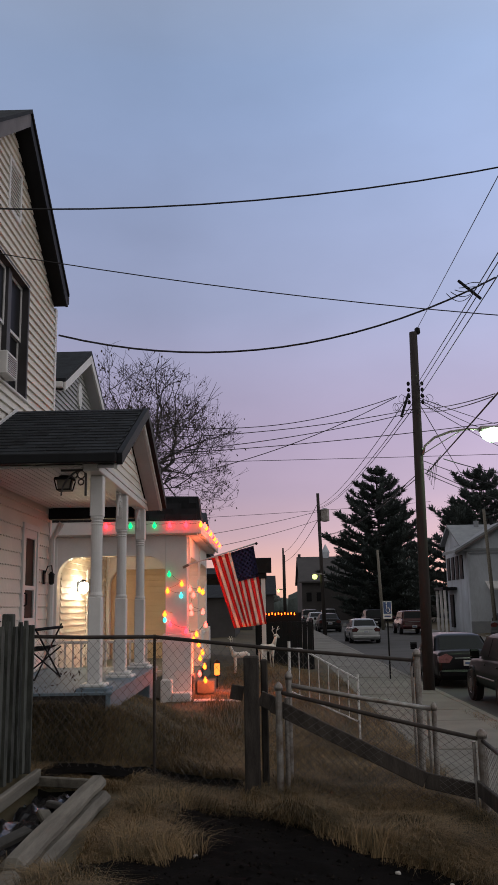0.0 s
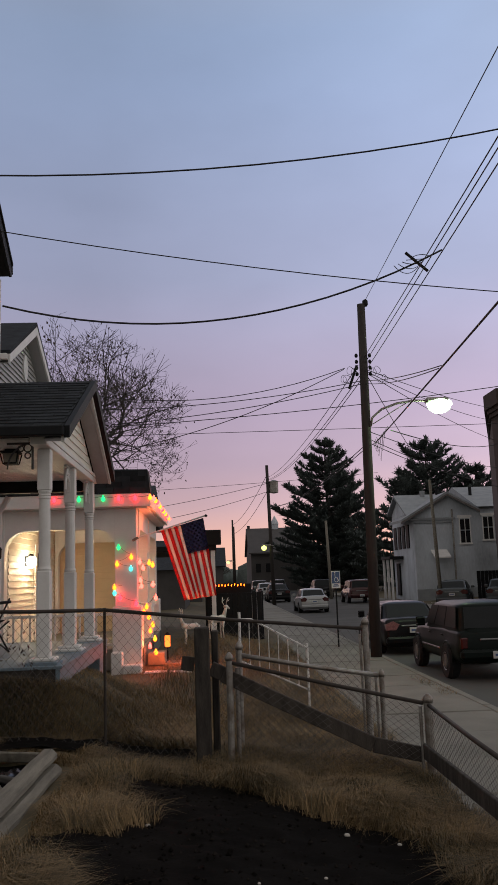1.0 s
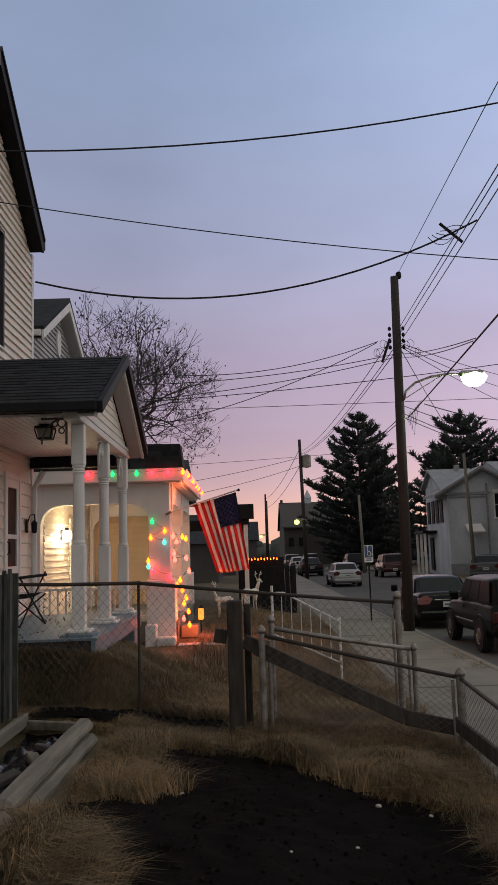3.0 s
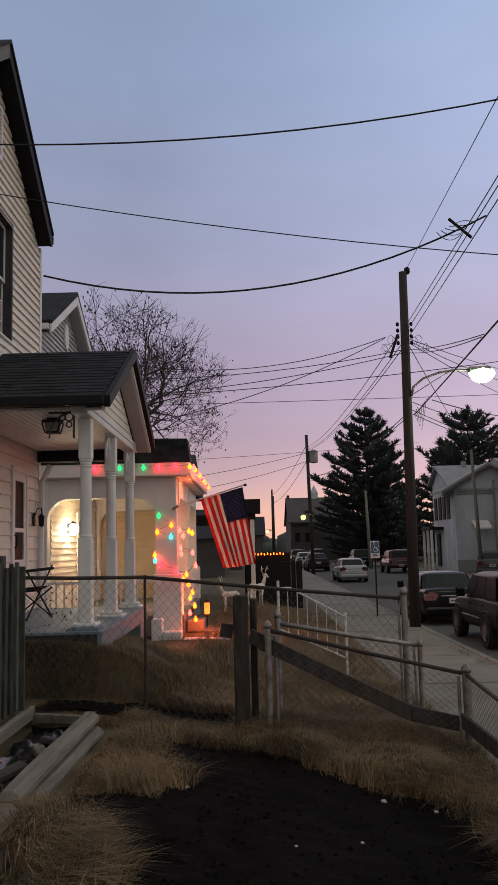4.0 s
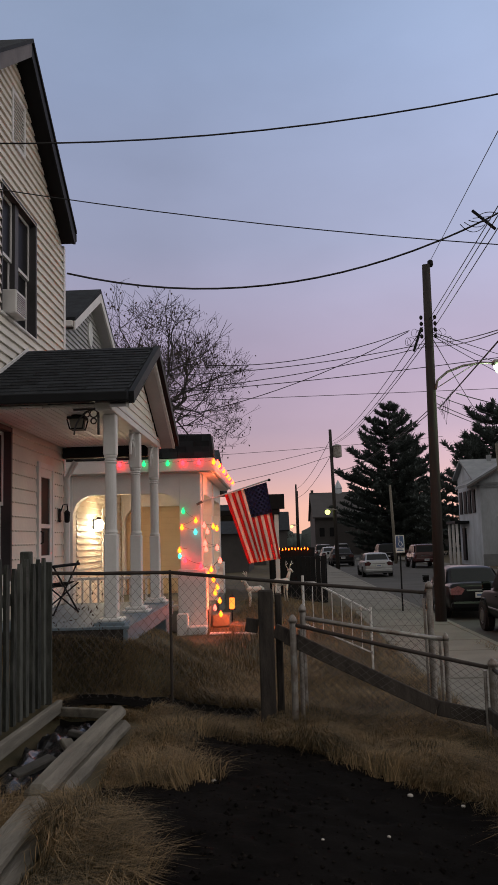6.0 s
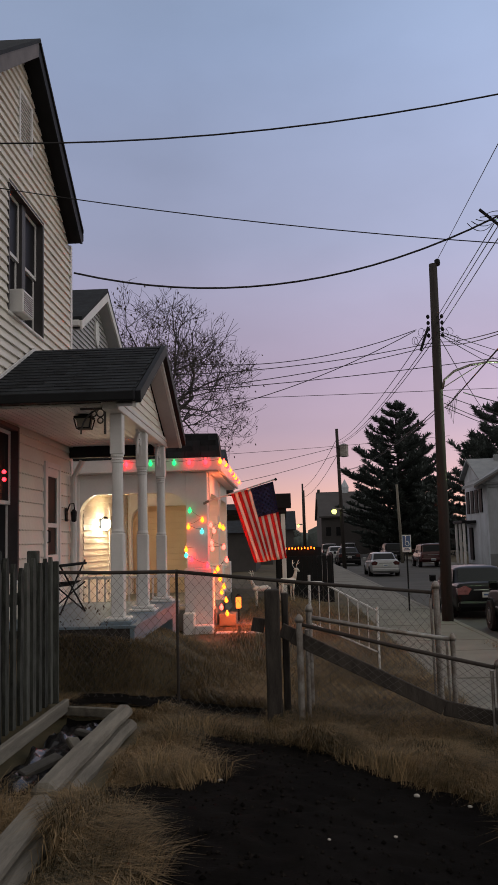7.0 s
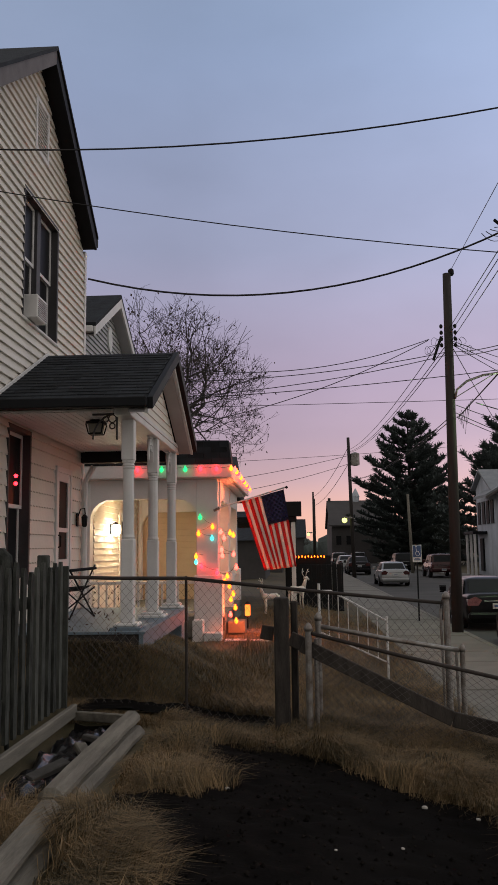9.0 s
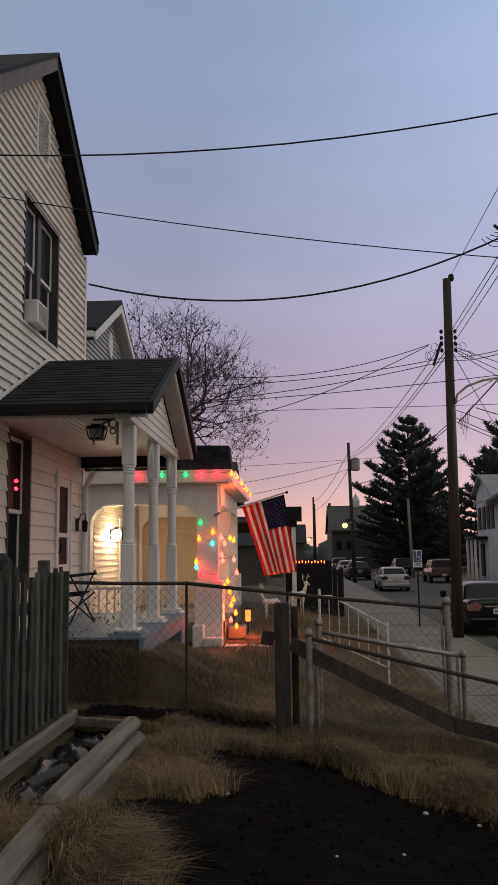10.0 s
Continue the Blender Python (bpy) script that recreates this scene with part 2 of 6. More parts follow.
# outer skin round the window openings
for y0, y1, z0, z1 in ((HY0, HY1, 0.4, WIN_L[2]), (HY0, WIN_L[0], WIN_L[2], WIN_L[3]), (WIN_L[1], HY1, WIN_L[2], WIN_L[3]), (HY0, HY1, WIN_L[3], WIN_U[2]),
                       (HY0, WIN_U[0], WIN_U[2], 6.62), (WIN_U[1], HY1, WIN_U[2], 6.62)):
    bm = bmnew()
    box(bm, HX - 0.16, HX, y0, y1, z0, z1)
    part("sheathing", bm, M_SIDING, house_wall)
bm = bmnew()
prism(bm, [(HY0, 6.62), (WIN_U[0], 6.62), (WIN_U[0], 6.70), (WIN_U[1], 6.70), (WIN_U[1], 6.62), (HY1, 6.62), (HY1, roof_z(HY1) - 0.16), (HYC, APEX - 0.2), (HY0, roof_z(HY0) - 0.16)], "x", HX - 0.16, HX)
part("sheathing", bm, M_SIDING, house_wall)


def clap(bm, y0, y1, z0, h, x=HX, out=0.036, over=0.012):
    """One lapped board: its lower edge stands proud and shades the board below."""
    cs = [(x, z0 + h + over), (x + 0.003, z0 + h + over), (x + out, z0 + 0.004), (x + out, z0), (x, z0)]
    lo, hi = [bm.verts.new((a, y0, b)) for a, b in cs], [bm.verts.new((a, y1, b)) for a, b in cs]
    for k in range(5):
        bm.faces.new((lo[k], hi[k], hi[(k + 1) % 5], lo[(k + 1) % 5]))
    bm.faces.new(lo[::-1]), bm.faces.new(hi)
    bmesh.ops.recalc_face_normals(bm, faces=bm.faces)


def scallop(bm, y0, y1, z0, h, x=HX):
    """One course of scalloped shingle siding with a wavy lower edge."""
    n = max(2, int((y1 - y0) / 0.03))
    top, low, back = [], [], []
    for k in range(n + 1):
        y = y0 + (y1 - y0) * k / n
        w = 0.022 * abs(math.sin(math.pi * y / 0.12))
        top.append(bm.verts.new((x + 0.004, y, z0 + h + 0.02)))
        low.append(bm.verts.new((x + 0.026, y, z0 + w)))
        back.append(bm.verts.new((x, y, z0 + w)))
    for k in range(n):
        bm.faces.new((top[k], top[k + 1], low[k + 1], low[k]))
        bm.faces.new((low[k], low[k + 1], back[k + 1], back[k]))
    bmesh.ops.recalc_face_normals(bm, faces=bm.faces)


h = 0.118
z = 3.46
while z < APEX - 0.3:
    half = (APEX - 0.2 - (z + h)) / ROOF_SLOPE
    a, b = max(HY0 + 0.03, HYC - half), min(HY1 - 0.05, HYC + half)
    spans = [(a, b)]
    if WIN_U[2] - 0.03 < z + h / 2 < WIN_U[3]:
        spans = [(a, WIN_U[0]), (WIN_U[1], b)]
    elif 7.36 < z + h / 2 < 8.12:
        spans = [(a, 10.28), (10.86, b)]
    elif z < WIN_L[3]:
        spans = [(a, WIN_L[0]), (WIN_L[1], b)]
    for s, e in spans:
        if e - s > 0.06:
            bm = bmnew()
            clap(bm, s, e, z, h)
            part("board", bm, M_SIDING, house_wall)
    z += h
z = 1.29
while z < 3.42:
    spans = [(HY0 + 0.03, WIN_L[0]), (WIN_L[1], DOOR_1[0]), (DOOR_1[1], HY1 - 0.07)] if z > 1.66 else [(HY0 + 0.03, DOOR_1[0]), (DOOR_1[1], HY1 - 0.07)]
    for s, e in spans:
        bm = bmnew()
        scallop(bm, s, e, z, 0.178)
        part("shingle_course", bm, M_SIDING, house_wall)
    z += 0.178
bm = bmnew()
box(bm, HX - 0.03, HX + 0.035, HY1 - 0.07, HY1 + 0.03, 0.5, roof_z(HY1) - 0.12)
part("corner_trim", bm, M_TRIM, wall_front)
bm = bmnew()
tube(bm, [(HX + 0.09, HY1 - 0.14, 1.3), (HX + 0.09, HY1 - 0.14, 3.2), (HX + 0.22, HY1 - 0.12, 3.45)], 0.045, 8)
part("downpipe", bm, M_TRIM, wall_front)
# main roof: two slabs with overhanging rake, soffit and fascia
RX = HX + 0.24
for s in (-1, 1):
    bm = bmnew()
    ye = HYC + s * RUN
    prism(bm, [(HYC, APEX), (ye, APEX - ROOF_SLOPE * RUN), (ye, APEX - ROOF_SLOPE * RUN - 0.05), (HYC, APEX - 0.06)], "x", -12.2, RX + 0.02)
    roof = part("roof", bm, M_SHINGLE, wall_front)
    bm = bmnew()
    prism(bm, [(HYC, APEX - 0.06), (ye, APEX - ROOF_SLOPE * RUN - 0.05), (ye, APEX - ROOF_SLOPE * RUN - 0.22), (ye - s * 0.06, APEX - ROOF_SLOPE * RUN - 0.24), (HYC, APEX - 0.26)], "x", RX - 0.03, RX)
    part("rake_board", bm, M_RAKE if s < 0 else M_DARK, wall_front)
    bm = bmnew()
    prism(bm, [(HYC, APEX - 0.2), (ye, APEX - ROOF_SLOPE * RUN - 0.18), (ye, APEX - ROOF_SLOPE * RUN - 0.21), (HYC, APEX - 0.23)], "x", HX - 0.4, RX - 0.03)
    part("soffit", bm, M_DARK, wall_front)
    bm = bmnew()
    box(bm, -12, RX, ye - 0.05, ye + 0.08 if s > 0 else ye + 0.05, APEX - ROOF_SLOPE * RUN - 0.16, APEX - ROOF_SLOPE * RUN - 0.03, 0.01)
    part("gutter", bm, M_DARK, wall_front)


def sash_window(parent, x, y0, y1, z0, z1, frame_mat, sashes=2, name="window"):
    """A double-hung window set back in an opening of a wall that faces +x."""
    t, back = 0.055, x - 0.158
    bm = bmnew()
    box(bm, back, x + 0.034, y0, y0 + t * 0.6, z0, z1, 0.004), box(bm, back, x + 0.034, y1 - t, y1, z0, z1, 0.004)
    box(bm, back, x + 0.034, y0 + t * 0.6, y1 - t, z1 - t, z1, 0.004)
    for k in range(1, sashes):
        yc = y0 + (y1 - y0) * k / sashes
        box(bm, back, x - 0.02, yc - 0.075, yc + 0.075, z0 + 0.03, z1 - t, 0.004)
    win = part(name, bm, frame_mat, parent, "dark brown window frame set back in the wall")
    bm = bmnew()
    box(bm, back, x + 0.045, y0 - 0.02, y1 + 0.02, z0 - 0.035, z0 + 0.004, 0.006)
    part("sill", bm, M_TRIM, win)
    for k in range(sashes):
        a = y0 + (y1 - y0) * k / sashes + (t * 0.6 if k == 0 else 0.075)
        b = y0 + (y1 - y0) * (k + 1) / sashes - (t if k == sashes - 1 else 0.075)
        zm = (z0 + z1) / 2
        for lo, hi, dx in ((z0 + 0.004, zm + 0.02, -0.12), (zm - 0.02, z1 - t, -0.09)):
            bm = bmnew()
            for q in ((a, a + 0.045, lo, hi), (b - 0.045, b, lo, hi), (a + 0.045, b - 0.045, lo, lo + 0.045), (a + 0.045, b - 0.045, hi - 0.045, hi)):
                box(bm, x + 0.002 + dx, x + 0.028 + dx, *q)
            sash = part("sash", bm, M_TRIM, win)
            bm = bmnew()
            box(bm, x + 0.008 + dx, x + 0.014 + dx, a + 0.045, b - 0.045, lo + 0.045, hi - 0.045)
            part("pane", bm, M_GLASS, sash)
    return win


M_BROWNFRAME = mat("dark_window_frame", (0.045, 0.042, 0.045), 0.6, vary=0.25, scale=5, fine=40, bump=0.15)
sash_window(wall_front, HX, *WIN_U, M_BROWNFRAME)
sash_window(wall_front, HX, *WIN_L, M_BROWNFRAME, sashes=1)
# louvred gable vent
bm = bmnew()
for q in ((10.28, 10.34, 7.36, 8.12), (10.80, 10.86, 7.36, 8.12), (10.34, 10.80, 7.36, 7.42), (10.34, 10.80, 8.06, 8.12)):
    box(bm, HX - 0.02, HX + 0.04, *q, 0.004)
vent = part("gable_vent", bm, M_TRIM, wall_front, "louvred wooden gable vent")
for k in range(12):
    bm = bmnew()
    zz = 7.43 + 0.052 * k
    beam(bm, (HX + 0.012, 10.34, zz + 0.02), (HX + 0.012, 10.80, zz + 0.02), 0.045, 0.008, up=(0.5, 0, 0.8))
    part("slat", bm, M_TRIM, vent)
# door with a pale storm door
bm = bmnew()
y0, y1, z0, z1 = DOOR_1
for q in ((y0, y0 + 0.08, z0, z1), (y1 - 0.08, y1, z0, z1), (y0 + 0.08, y1 - 0.08, z1 - 0.08, z1)):
    box(bm, HX - 0.05, HX + 0.05, *q, 0.004)
door = part("door", bm, M_TRIM, wall_front, "pale storm door with tall dark glass")
bm = bmnew()
for q in ((y0 + 0.08, y0 + 0.17, z0, z1 - 0.08), (y1 - 0.17, y1 - 0.08, z0, z1 - 0.08), (y0 + 0.17, y1 - 0.17, z0, z0 + 0.75), (y0 + 0.17, y1 - 0.17, z1 - 0.2, z1 - 0.08), (y0 + 0.17, y1 - 0.17, 2.42, 2.48)):
    box(bm, HX + 0.002, HX + 0.035, *q, 0.003)
leaf = part("door_leaf", bm, M_TRIM, door)
bm = bmnew()
box(bm, HX + 0.008, HX + 0.014, y0 + 0.17, y1 - 0.17, z0 + 0.75, z1 - 0.2)
part("pane", bm, M_GLASS, leaf)
bm = bmnew()
tube(bm, [(HX + 0.02, y0 + 0.13, 2.2), (HX + 0.07, y0 + 0.13, 2.22), (HX + 0.07, y0 + 0.13, 2.36), (HX + 0.02, y0 + 0.13, 2.38)], 0.012, 6)
part("handle", bm, M_DARK, leaf)

# ---- the porch: floor, posts, gable roof ----
PX, PY0, PY1, PF = -1.62, 9.15, 13.05, 1.29
porch = thing("porch", "front porch with white turned posts and a dark shingled gable roof", "porch")
for k in range(int((PX - HX) / 0.11)):
    bm = bmnew()
    box(bm, HX + 0.03 + 0.11 * k, HX + 0.136 + 0.11 * k, PY0, PY1, PF - 0.03, PF, 0.003)
    part("floorboard", bm, M_BLUEGREY, porch)
# dark wood colour makes the frame's near face look unlit
bm = bmnew()
box(bm, HX + 0.03, PX - 0.06, PY0 + 0.03, PY1 - 0.05, PF - 0.2, PF - 0.032)
part("deck_frame", bm, M_RAILWOOD, porch)
bm = bmnew()
box(bm, PX - 0.05, PX, PY0, PY1, PF - 0.2, PF - 0.032, 0.004)
part("skirt_board", bm, M_BLUEGREY, porch)
for y in (PY0 + 0.25, 11.1, PY1 - 0.3):
    bm = bmnew()
    box(bm, PX - 0.32, PX - 0.04, y - 0.16, y + 0.16, 0.35, PF - 0.2, 0.01)
    part("pier", bm, M_BLUEGREY, porch)
# dark panel imitates the shaded void below the deck
bm = bmnew()
box(bm, HX + 0.05, PX - 0.4, PY0 + 0.12, PY0 + 0.2, 0.35, PF - 0.2)
part("shade_skirting", bm, M_DARK, porch)
for n, y in enumerate((9.42, 11.1, 12.8)):
    x = -1.84
    bm = bmnew()
    box(bm, x - 0.17, x + 0.17, y - 0.17, y + 0.17, PF - (0.2 if n == 0 else 0.0), PF + 0.035, 0.008)
    post = part("post_base", bm, M_BLUEGREY if n == 0 else M_TRIM, porch)
    bm = bmnew()
    box(bm, x - 0.135, x + 0.135, y - 0.135, y + 0.135, PF + 0.035, PF + 0.075, 0.012)
    box(bm, x - 0.072, x + 0.072, y - 0.072, y + 0.072, PF + 0.075, 2.28, 0.010)
    lathe(bm, [(0.068, 2.28), (0.076, 2.30), (0.064, 2.33), (0.064, 2.62), (0.062, 3.06), (0.072, 3.075), (0.060, 3.09), (0.072, 3.105), (0.060, 3.12), (0.074, 3.14), (0.074, 3.16)], x, y, 18)
    box(bm, x - 0.072, x + 0.072, y - 0.072, y + 0.072, 3.16, 3.62, 0.01)
    part("post", bm, M_TRIM, porch, "white turned wooden post")
# beams under the roof
bm = bmnew()
box(bm, -1.93, -1.75, PY0 - 0.1, PY1 - 0.05, 3.62, 3.70, 0.006)
part("beam", bm, M_TRIM, porch)
bm = bmnew()
box(bm, HX + 0.03, -1.94, PY1 - 0.22, PY1 - 0.06, 3.50, 3.66, 0.006)
part("beam", bm, M_DARK, porch, "dark stained cross beam")
bm = bmnew()
box(bm, HX + 0.03, -1.94, PY0 - 0.08, PY1 - 0.24, 3.68, 3.695)
part("porch_ceiling", bm, M_TRIM, porch)
for k in range(16):
    bm = bmnew()
    box(bm, HX + 0.04 + k * 0.08, HX + 0.112 + k * 0.08, PY0 - 0.06, PY1 - 0.26, 3.666, 3.679)
    part("ceiling_plank", bm, M_TRIM, porch)
# roof slopes, shingled
RYC, RZ, RYE, RZE, RX1 = 10.95, 4.75, 2.05, 3.785, -1.55
slope = (RZ - RZE) / RYE
for s in (-1, 1):
    bm = bmnew()
    prism(bm, [(RYC, RZ), (RYC + s * RYE, RZE), (RYC + s * RYE, RZE - 0.05), (RYC, RZ - 0.06)], "x", HX + 0.02, RX1)
    slab = part("roof_slope", bm, M_SHINGLE, porch)
    rows_n = 16
    for r in range(rows_n):
        for c in range(6):
            d0, d1 = RYE * (r / rows_n), RYE * ((r + 1.12) / rows_n)
            x0 = HX + 0.03 + (c - (0.5 if r % 2 else 0)) * 0.305
            x1 = min(x0 + 0.30, RX1)
            x0 = max(x0, HX + 0.03)
            if x1 - x0 < 0.03:
                continue
            bm = bmnew()
            q = [(RYC + s * d0, RZ - slope * d0 + 0.004), (RYC + s * d1, RZ - slope * d1 + 0.016), (RYC + s * d1, RZ - slope * d1 + 0.002), (RYC + s * d0, RZ - slope * d0)]
            prism(bm, q, "x", x0, x1)
            part("shingle", bm, M_SHINGLE, slab)
    bm = bmnew()
    ye = RYC + s * (RYE + 0.02)
    box(bm, HX + 0.03, RX1 + 0.02, min(ye, ye + s * 0.11), max(ye, ye + s * 0.11), RZE - 0.115, RZE - 0.01, 0.012)
    part("gutter", bm, M_DARK, porch)
    bm = bmnew()
    prism(bm, [(RYC, RZ - 0.05), (RYC + s * RYE, RZE - 0.04), (RYC + s * RYE, RZE - 0.17), (RYC, RZ - 0.2)], "x", RX1 - 0.02, RX1 + 0.015)
    part("rake_board", bm, M_TRIM, porch)
    bm = bmnew()
    prism(bm, [(RYC, RZ + 0.012), (RYC + s * (RYE + 0.03), RZE + 0.0), (RYC + s * (RYE + 0.03), RZE - 0.13), (RYC, RZ - 0.125)], "x", RX1 + 0.015, RX1 + 0.075)
    part("drip_edge", bm, M_DARK, porch)
    bm = bmnew()
    prism(bm, [(RYC, RZ - 0.2), (RYC + s * RYE, RZE - 0.13), (RYC + s * RYE, RZE - 0.16), (RYC, RZ - 0.23)], "x", -1.75, RX1 - 0.02)
    part("soffit", bm, M_SHADEGREY, porch)
bm = bmnew()
beam(bm, (HX + 0.05, RYC, RZ + 0.03), (HX + 0.05, RYC - RYE, RZE + 0.03), 0.02, 0.045, 0.004)
part("flashing", bm, M_TRIM, porch, "white flashing strip where roof meets wall")
bm = bmnew()
prism(bm, [(RYC - RYE + 0.2, 3.70), (RYC + RYE - 0.2, 3.70), (RYC, RZ - 0.22)], "x", -1.93, -1.77)
gable = part("gable", bm, M_SIDING, porch)
z = 3.72
while z < RZ - 0.33:
    half = (RZ - 0.22 - (z + 0.1)) / ((RZ - 0.22 - 3.70) / (RYE - 0.2))
    bm = bmnew()
    clap(bm, RYC - half, RYC + half, z, 0.1, x=-1.77, out=0.02)
    part("board", bm, M_SIDING, gable)
    z += 0.1
bm = bmnew()
box(bm, -1.95, -1.74, PY0 - 0.12, PY1 - 0.03, 3.702, 3.75, 0.004)
part("frieze", bm, M_TRIM, porch)


def bracket(m, material=M_TRIM):
    """Scrolled fretwork bracket in the corner of a post and a beam."""
    bm = bmnew()
    tube(bm, [(0.45 * math.sin(a), 0, -0.45 + 0.45 * math.cos(a)) for a in [k * math.pi / 20 for k in range(11)]], 0.016, 6)
    for r, cx, cz in ((0.07, 0.1, -0.09), (0.05, 0.22, -0.1), (0.05, 0.1, -0.22)):
        tube(bm, [(cx + r * math.cos(k * 0.7), 0, cz + r * math.sin(k * 0.7)) for k in range(10)], 0.013, 6)
    box(bm, 0, 0.46, -0.018, 0.018, -0.03, 0.0), box(bm, 0, 0.03, -0.018, 0.018, -0.46, -0.03)
    bmesh.ops.transform(bm, matrix=m, verts=bm.verts)
    return part("bracket", bm, material, porch, "scrolled fretwork bracket")


# near bracket is coloured dark to read as a silhouette, the others stay white
bracket(pose(-1.92, 9.2, 3.665, 0, 0, 180) @ Matrix.Diagonal((0.62, 1, 0.64, 1)), M_BROWNFRAME)
for y, turn in ((11.1, -90), (12.8, -90), (11.1, 90)):
    bracket(pose(-1.84, y + (0.1 if turn > 0 else -0.1), 3.62, 0, 0, turn) @ Matrix.Diagonal((0.6, 1, 0.7, 1)))

# ---- things on and at the porch ----
M_LAMPGLASS = mat("smoky_lamp_glass", (0.20, 0.18, 0.14), 0.25, vary=0.2, bump=0)
lamp = thing("ceiling_lantern", "unlit square black lantern under the porch ceiling", "lamp", at=pose(-2.27, 9.66, 3.666) @ Matrix.Diagonal((0.8, 0.8, 0.72, 1)))
bm = bmnew(); lathe(bm, [(0.09, -0.03), (0.09, 0.0)], seg=12); part("ceiling_plate", bm, M_DARK, lamp)
bm = bmnew(); box(bm, -0.13, 0.13, -0.13, 0.13, -0.07, -0.03, 0.01); box(bm, -0.10, 0.10, -0.10, 0.10, -0.24, -0.22, 0.004)
for sx in (-1, 1):
    for sy in (-1, 1):
        beam(bm, (sx * 0.125, sy * 0.125, -0.07), (sx * 0.095, sy * 0.095, -0.22), 0.014, 0.014)
part("cage", bm, M_DARK, lamp)
bm = bmnew(); prism(bm, [(-0.1, -0.07), (0.1, -0.07), (0.08, -0.215), (-0.08, -0.215)], "y", -0.09, 0.09); part("glass", bm, M_LAMPGLASS, lamp)

sconce = thing("wall_lantern", "unlit black wall lantern beside the storm door", "lamp", at=pose(HX + 0.03, 12.62, 2.62))
bm = bmnew(); box(bm, 0, 0.02, -0.05, 0.05, -0.1, 0.1, 0.006); part("back_plate", bm, M_DARK, sconce)
bm = bmnew(); tube(bm, [(0.02, 0, 0.05), (0.06, 0, 0.16), (0.12, 0, 0.17), (0.13, 0, 0.08)], 0.01, 6); part("arm", bm, M_DARK, sconce)
bm = bmnew(); lathe(bm, [(0.015, 0.08), (0.05, 0.04), (0.045, 0.03), (0.04, -0.09), (0.02, -0.11)], 0.12, 0, 8); part("body", bm, M_DARK, sconce)

chair = thing("folding_chair", "dark folding camp chair with a fabric seat on the porch", "chair", at=pose(-2.95, 10.9, PF, 0, 0, 70))
for sy in (-1, 1):
    for a, b in (((-0.28, 0.02), (0.28, 0.68)), ((0.28, 0.02), (-0.28, 0.62))):
        bm = bmnew(); tube(bm, [(a[0], sy * 0.27, a[1]), (b[0], sy * 0.27, b[1])], 0.012, 6); part("leg", bm, M_DARK, chair)
    bm = bmnew(); tube(bm, [(-0.28, sy * 0.27, 0.62), (0.25, sy * 0.3, 0.64)], 0.02, 6); part("armrest", bm, M_DARK, chair)
for a, b in (((-0.28, -0.27, 0.02), (-0.28, 0.27, 0.4)), ((0.28, -0.27, 0.02), (0.28, 0.27, 0.4)), ((-0.28, 0.27, 0.02), (-0.28, -0.27, 0.4)), ((0.28, 0.27, 0.02), (0.28, -0.27, 0.4))):
    bm = bmnew(); tube(bm, [a, b], 0.01, 6); part("cross_bar", bm, M_DARK, chair)
bm = bmnew()
n = 8
g = [[bm.verts.new((-0.26 + 0.5 * i / n, -0.25 + 0.5 * j / n, 0.42 - 0.08 * math.sin(math.pi * j / n))) for j in range(n + 1)] for i in range(n + 1)]
for i in range(n):
    for j in range(n):
        bm.faces.new((g[i][j], g[i + 1][j], g[i + 1][j + 1], g[i][j + 1]))
bmesh.ops.solidify(bm, geom=bm.faces[:], thickness=0.008)
part("seat", bm, M_DARK, chair)

ac = thing("window_air_conditioner", "white window air conditioner in the lower sash", "air conditioner", at=pose(HX + 0.02, 10.24, 5.03))
bm = bmnew(); box(bm, -0.1, 0.15, -0.20, 0.20, 0, 0.30, 0.012); body = part("body", bm, M_TRIM, ac)
for k in range(9):
    bm = bmnew(); box(bm, 0.15, 0.157, -0.17, 0.17, 0.03 + 0.027 * k, 0.042 + 0.027 * k); part("slat", bm, M_GALV, body)
bm = bmnew(); box(bm, -0.06, -0.03, 0.205, 0.34, 0.0, 0.30); part("side_panel", bm, M_TRIM, ac)


# ---- the neighbouring house with the lit, decorated porch ----
BX, BY0, BY1, BYC = -3.9, 16.35, 21.1, 18.75
BU = -4.15                     # the upper storey stands back behind the porch roof
house_b = thing("house", "neighbouring pale house with gable siding greyed for shade and a white rake board", "house")
bm = bmnew()
box(bm, -12, BX, BY0, BY1, 0.4, 3.72)
prism(bm, [(BY0, 3.72), (BY1, 3.72), (BY1, 6.5), (BYC, 7.75), (BY0, 6.5)], "x", -12, BU)
wall_b = part("wall", bm, M_SIDING, house_b)
z = 3.9
while z < 7.6:
    half = min(2.37, (7.75 - z - 0.11) / (1.25 / 2.37))
    if half > 0.1:
        bm = bmnew(); clap(bm, BYC - half, BYC + half, z, 0.11, x=BU); part("board", bm, M_SHADEGREY, wall_b)
    z += 0.11
z = 0.95
while z < 3.6:
    for s, e in ((BY0 + 0.05, 18.75), (19.75, BY1 - 0.05)) if z < 2.95 else ((BY0 + 0.05, BY1 - 0.05),):
        bm = bmnew(); clap(bm, s, e, z, 0.125, x=BX); part("board", bm, M_SIDING, wall_b)
    z += 0.125
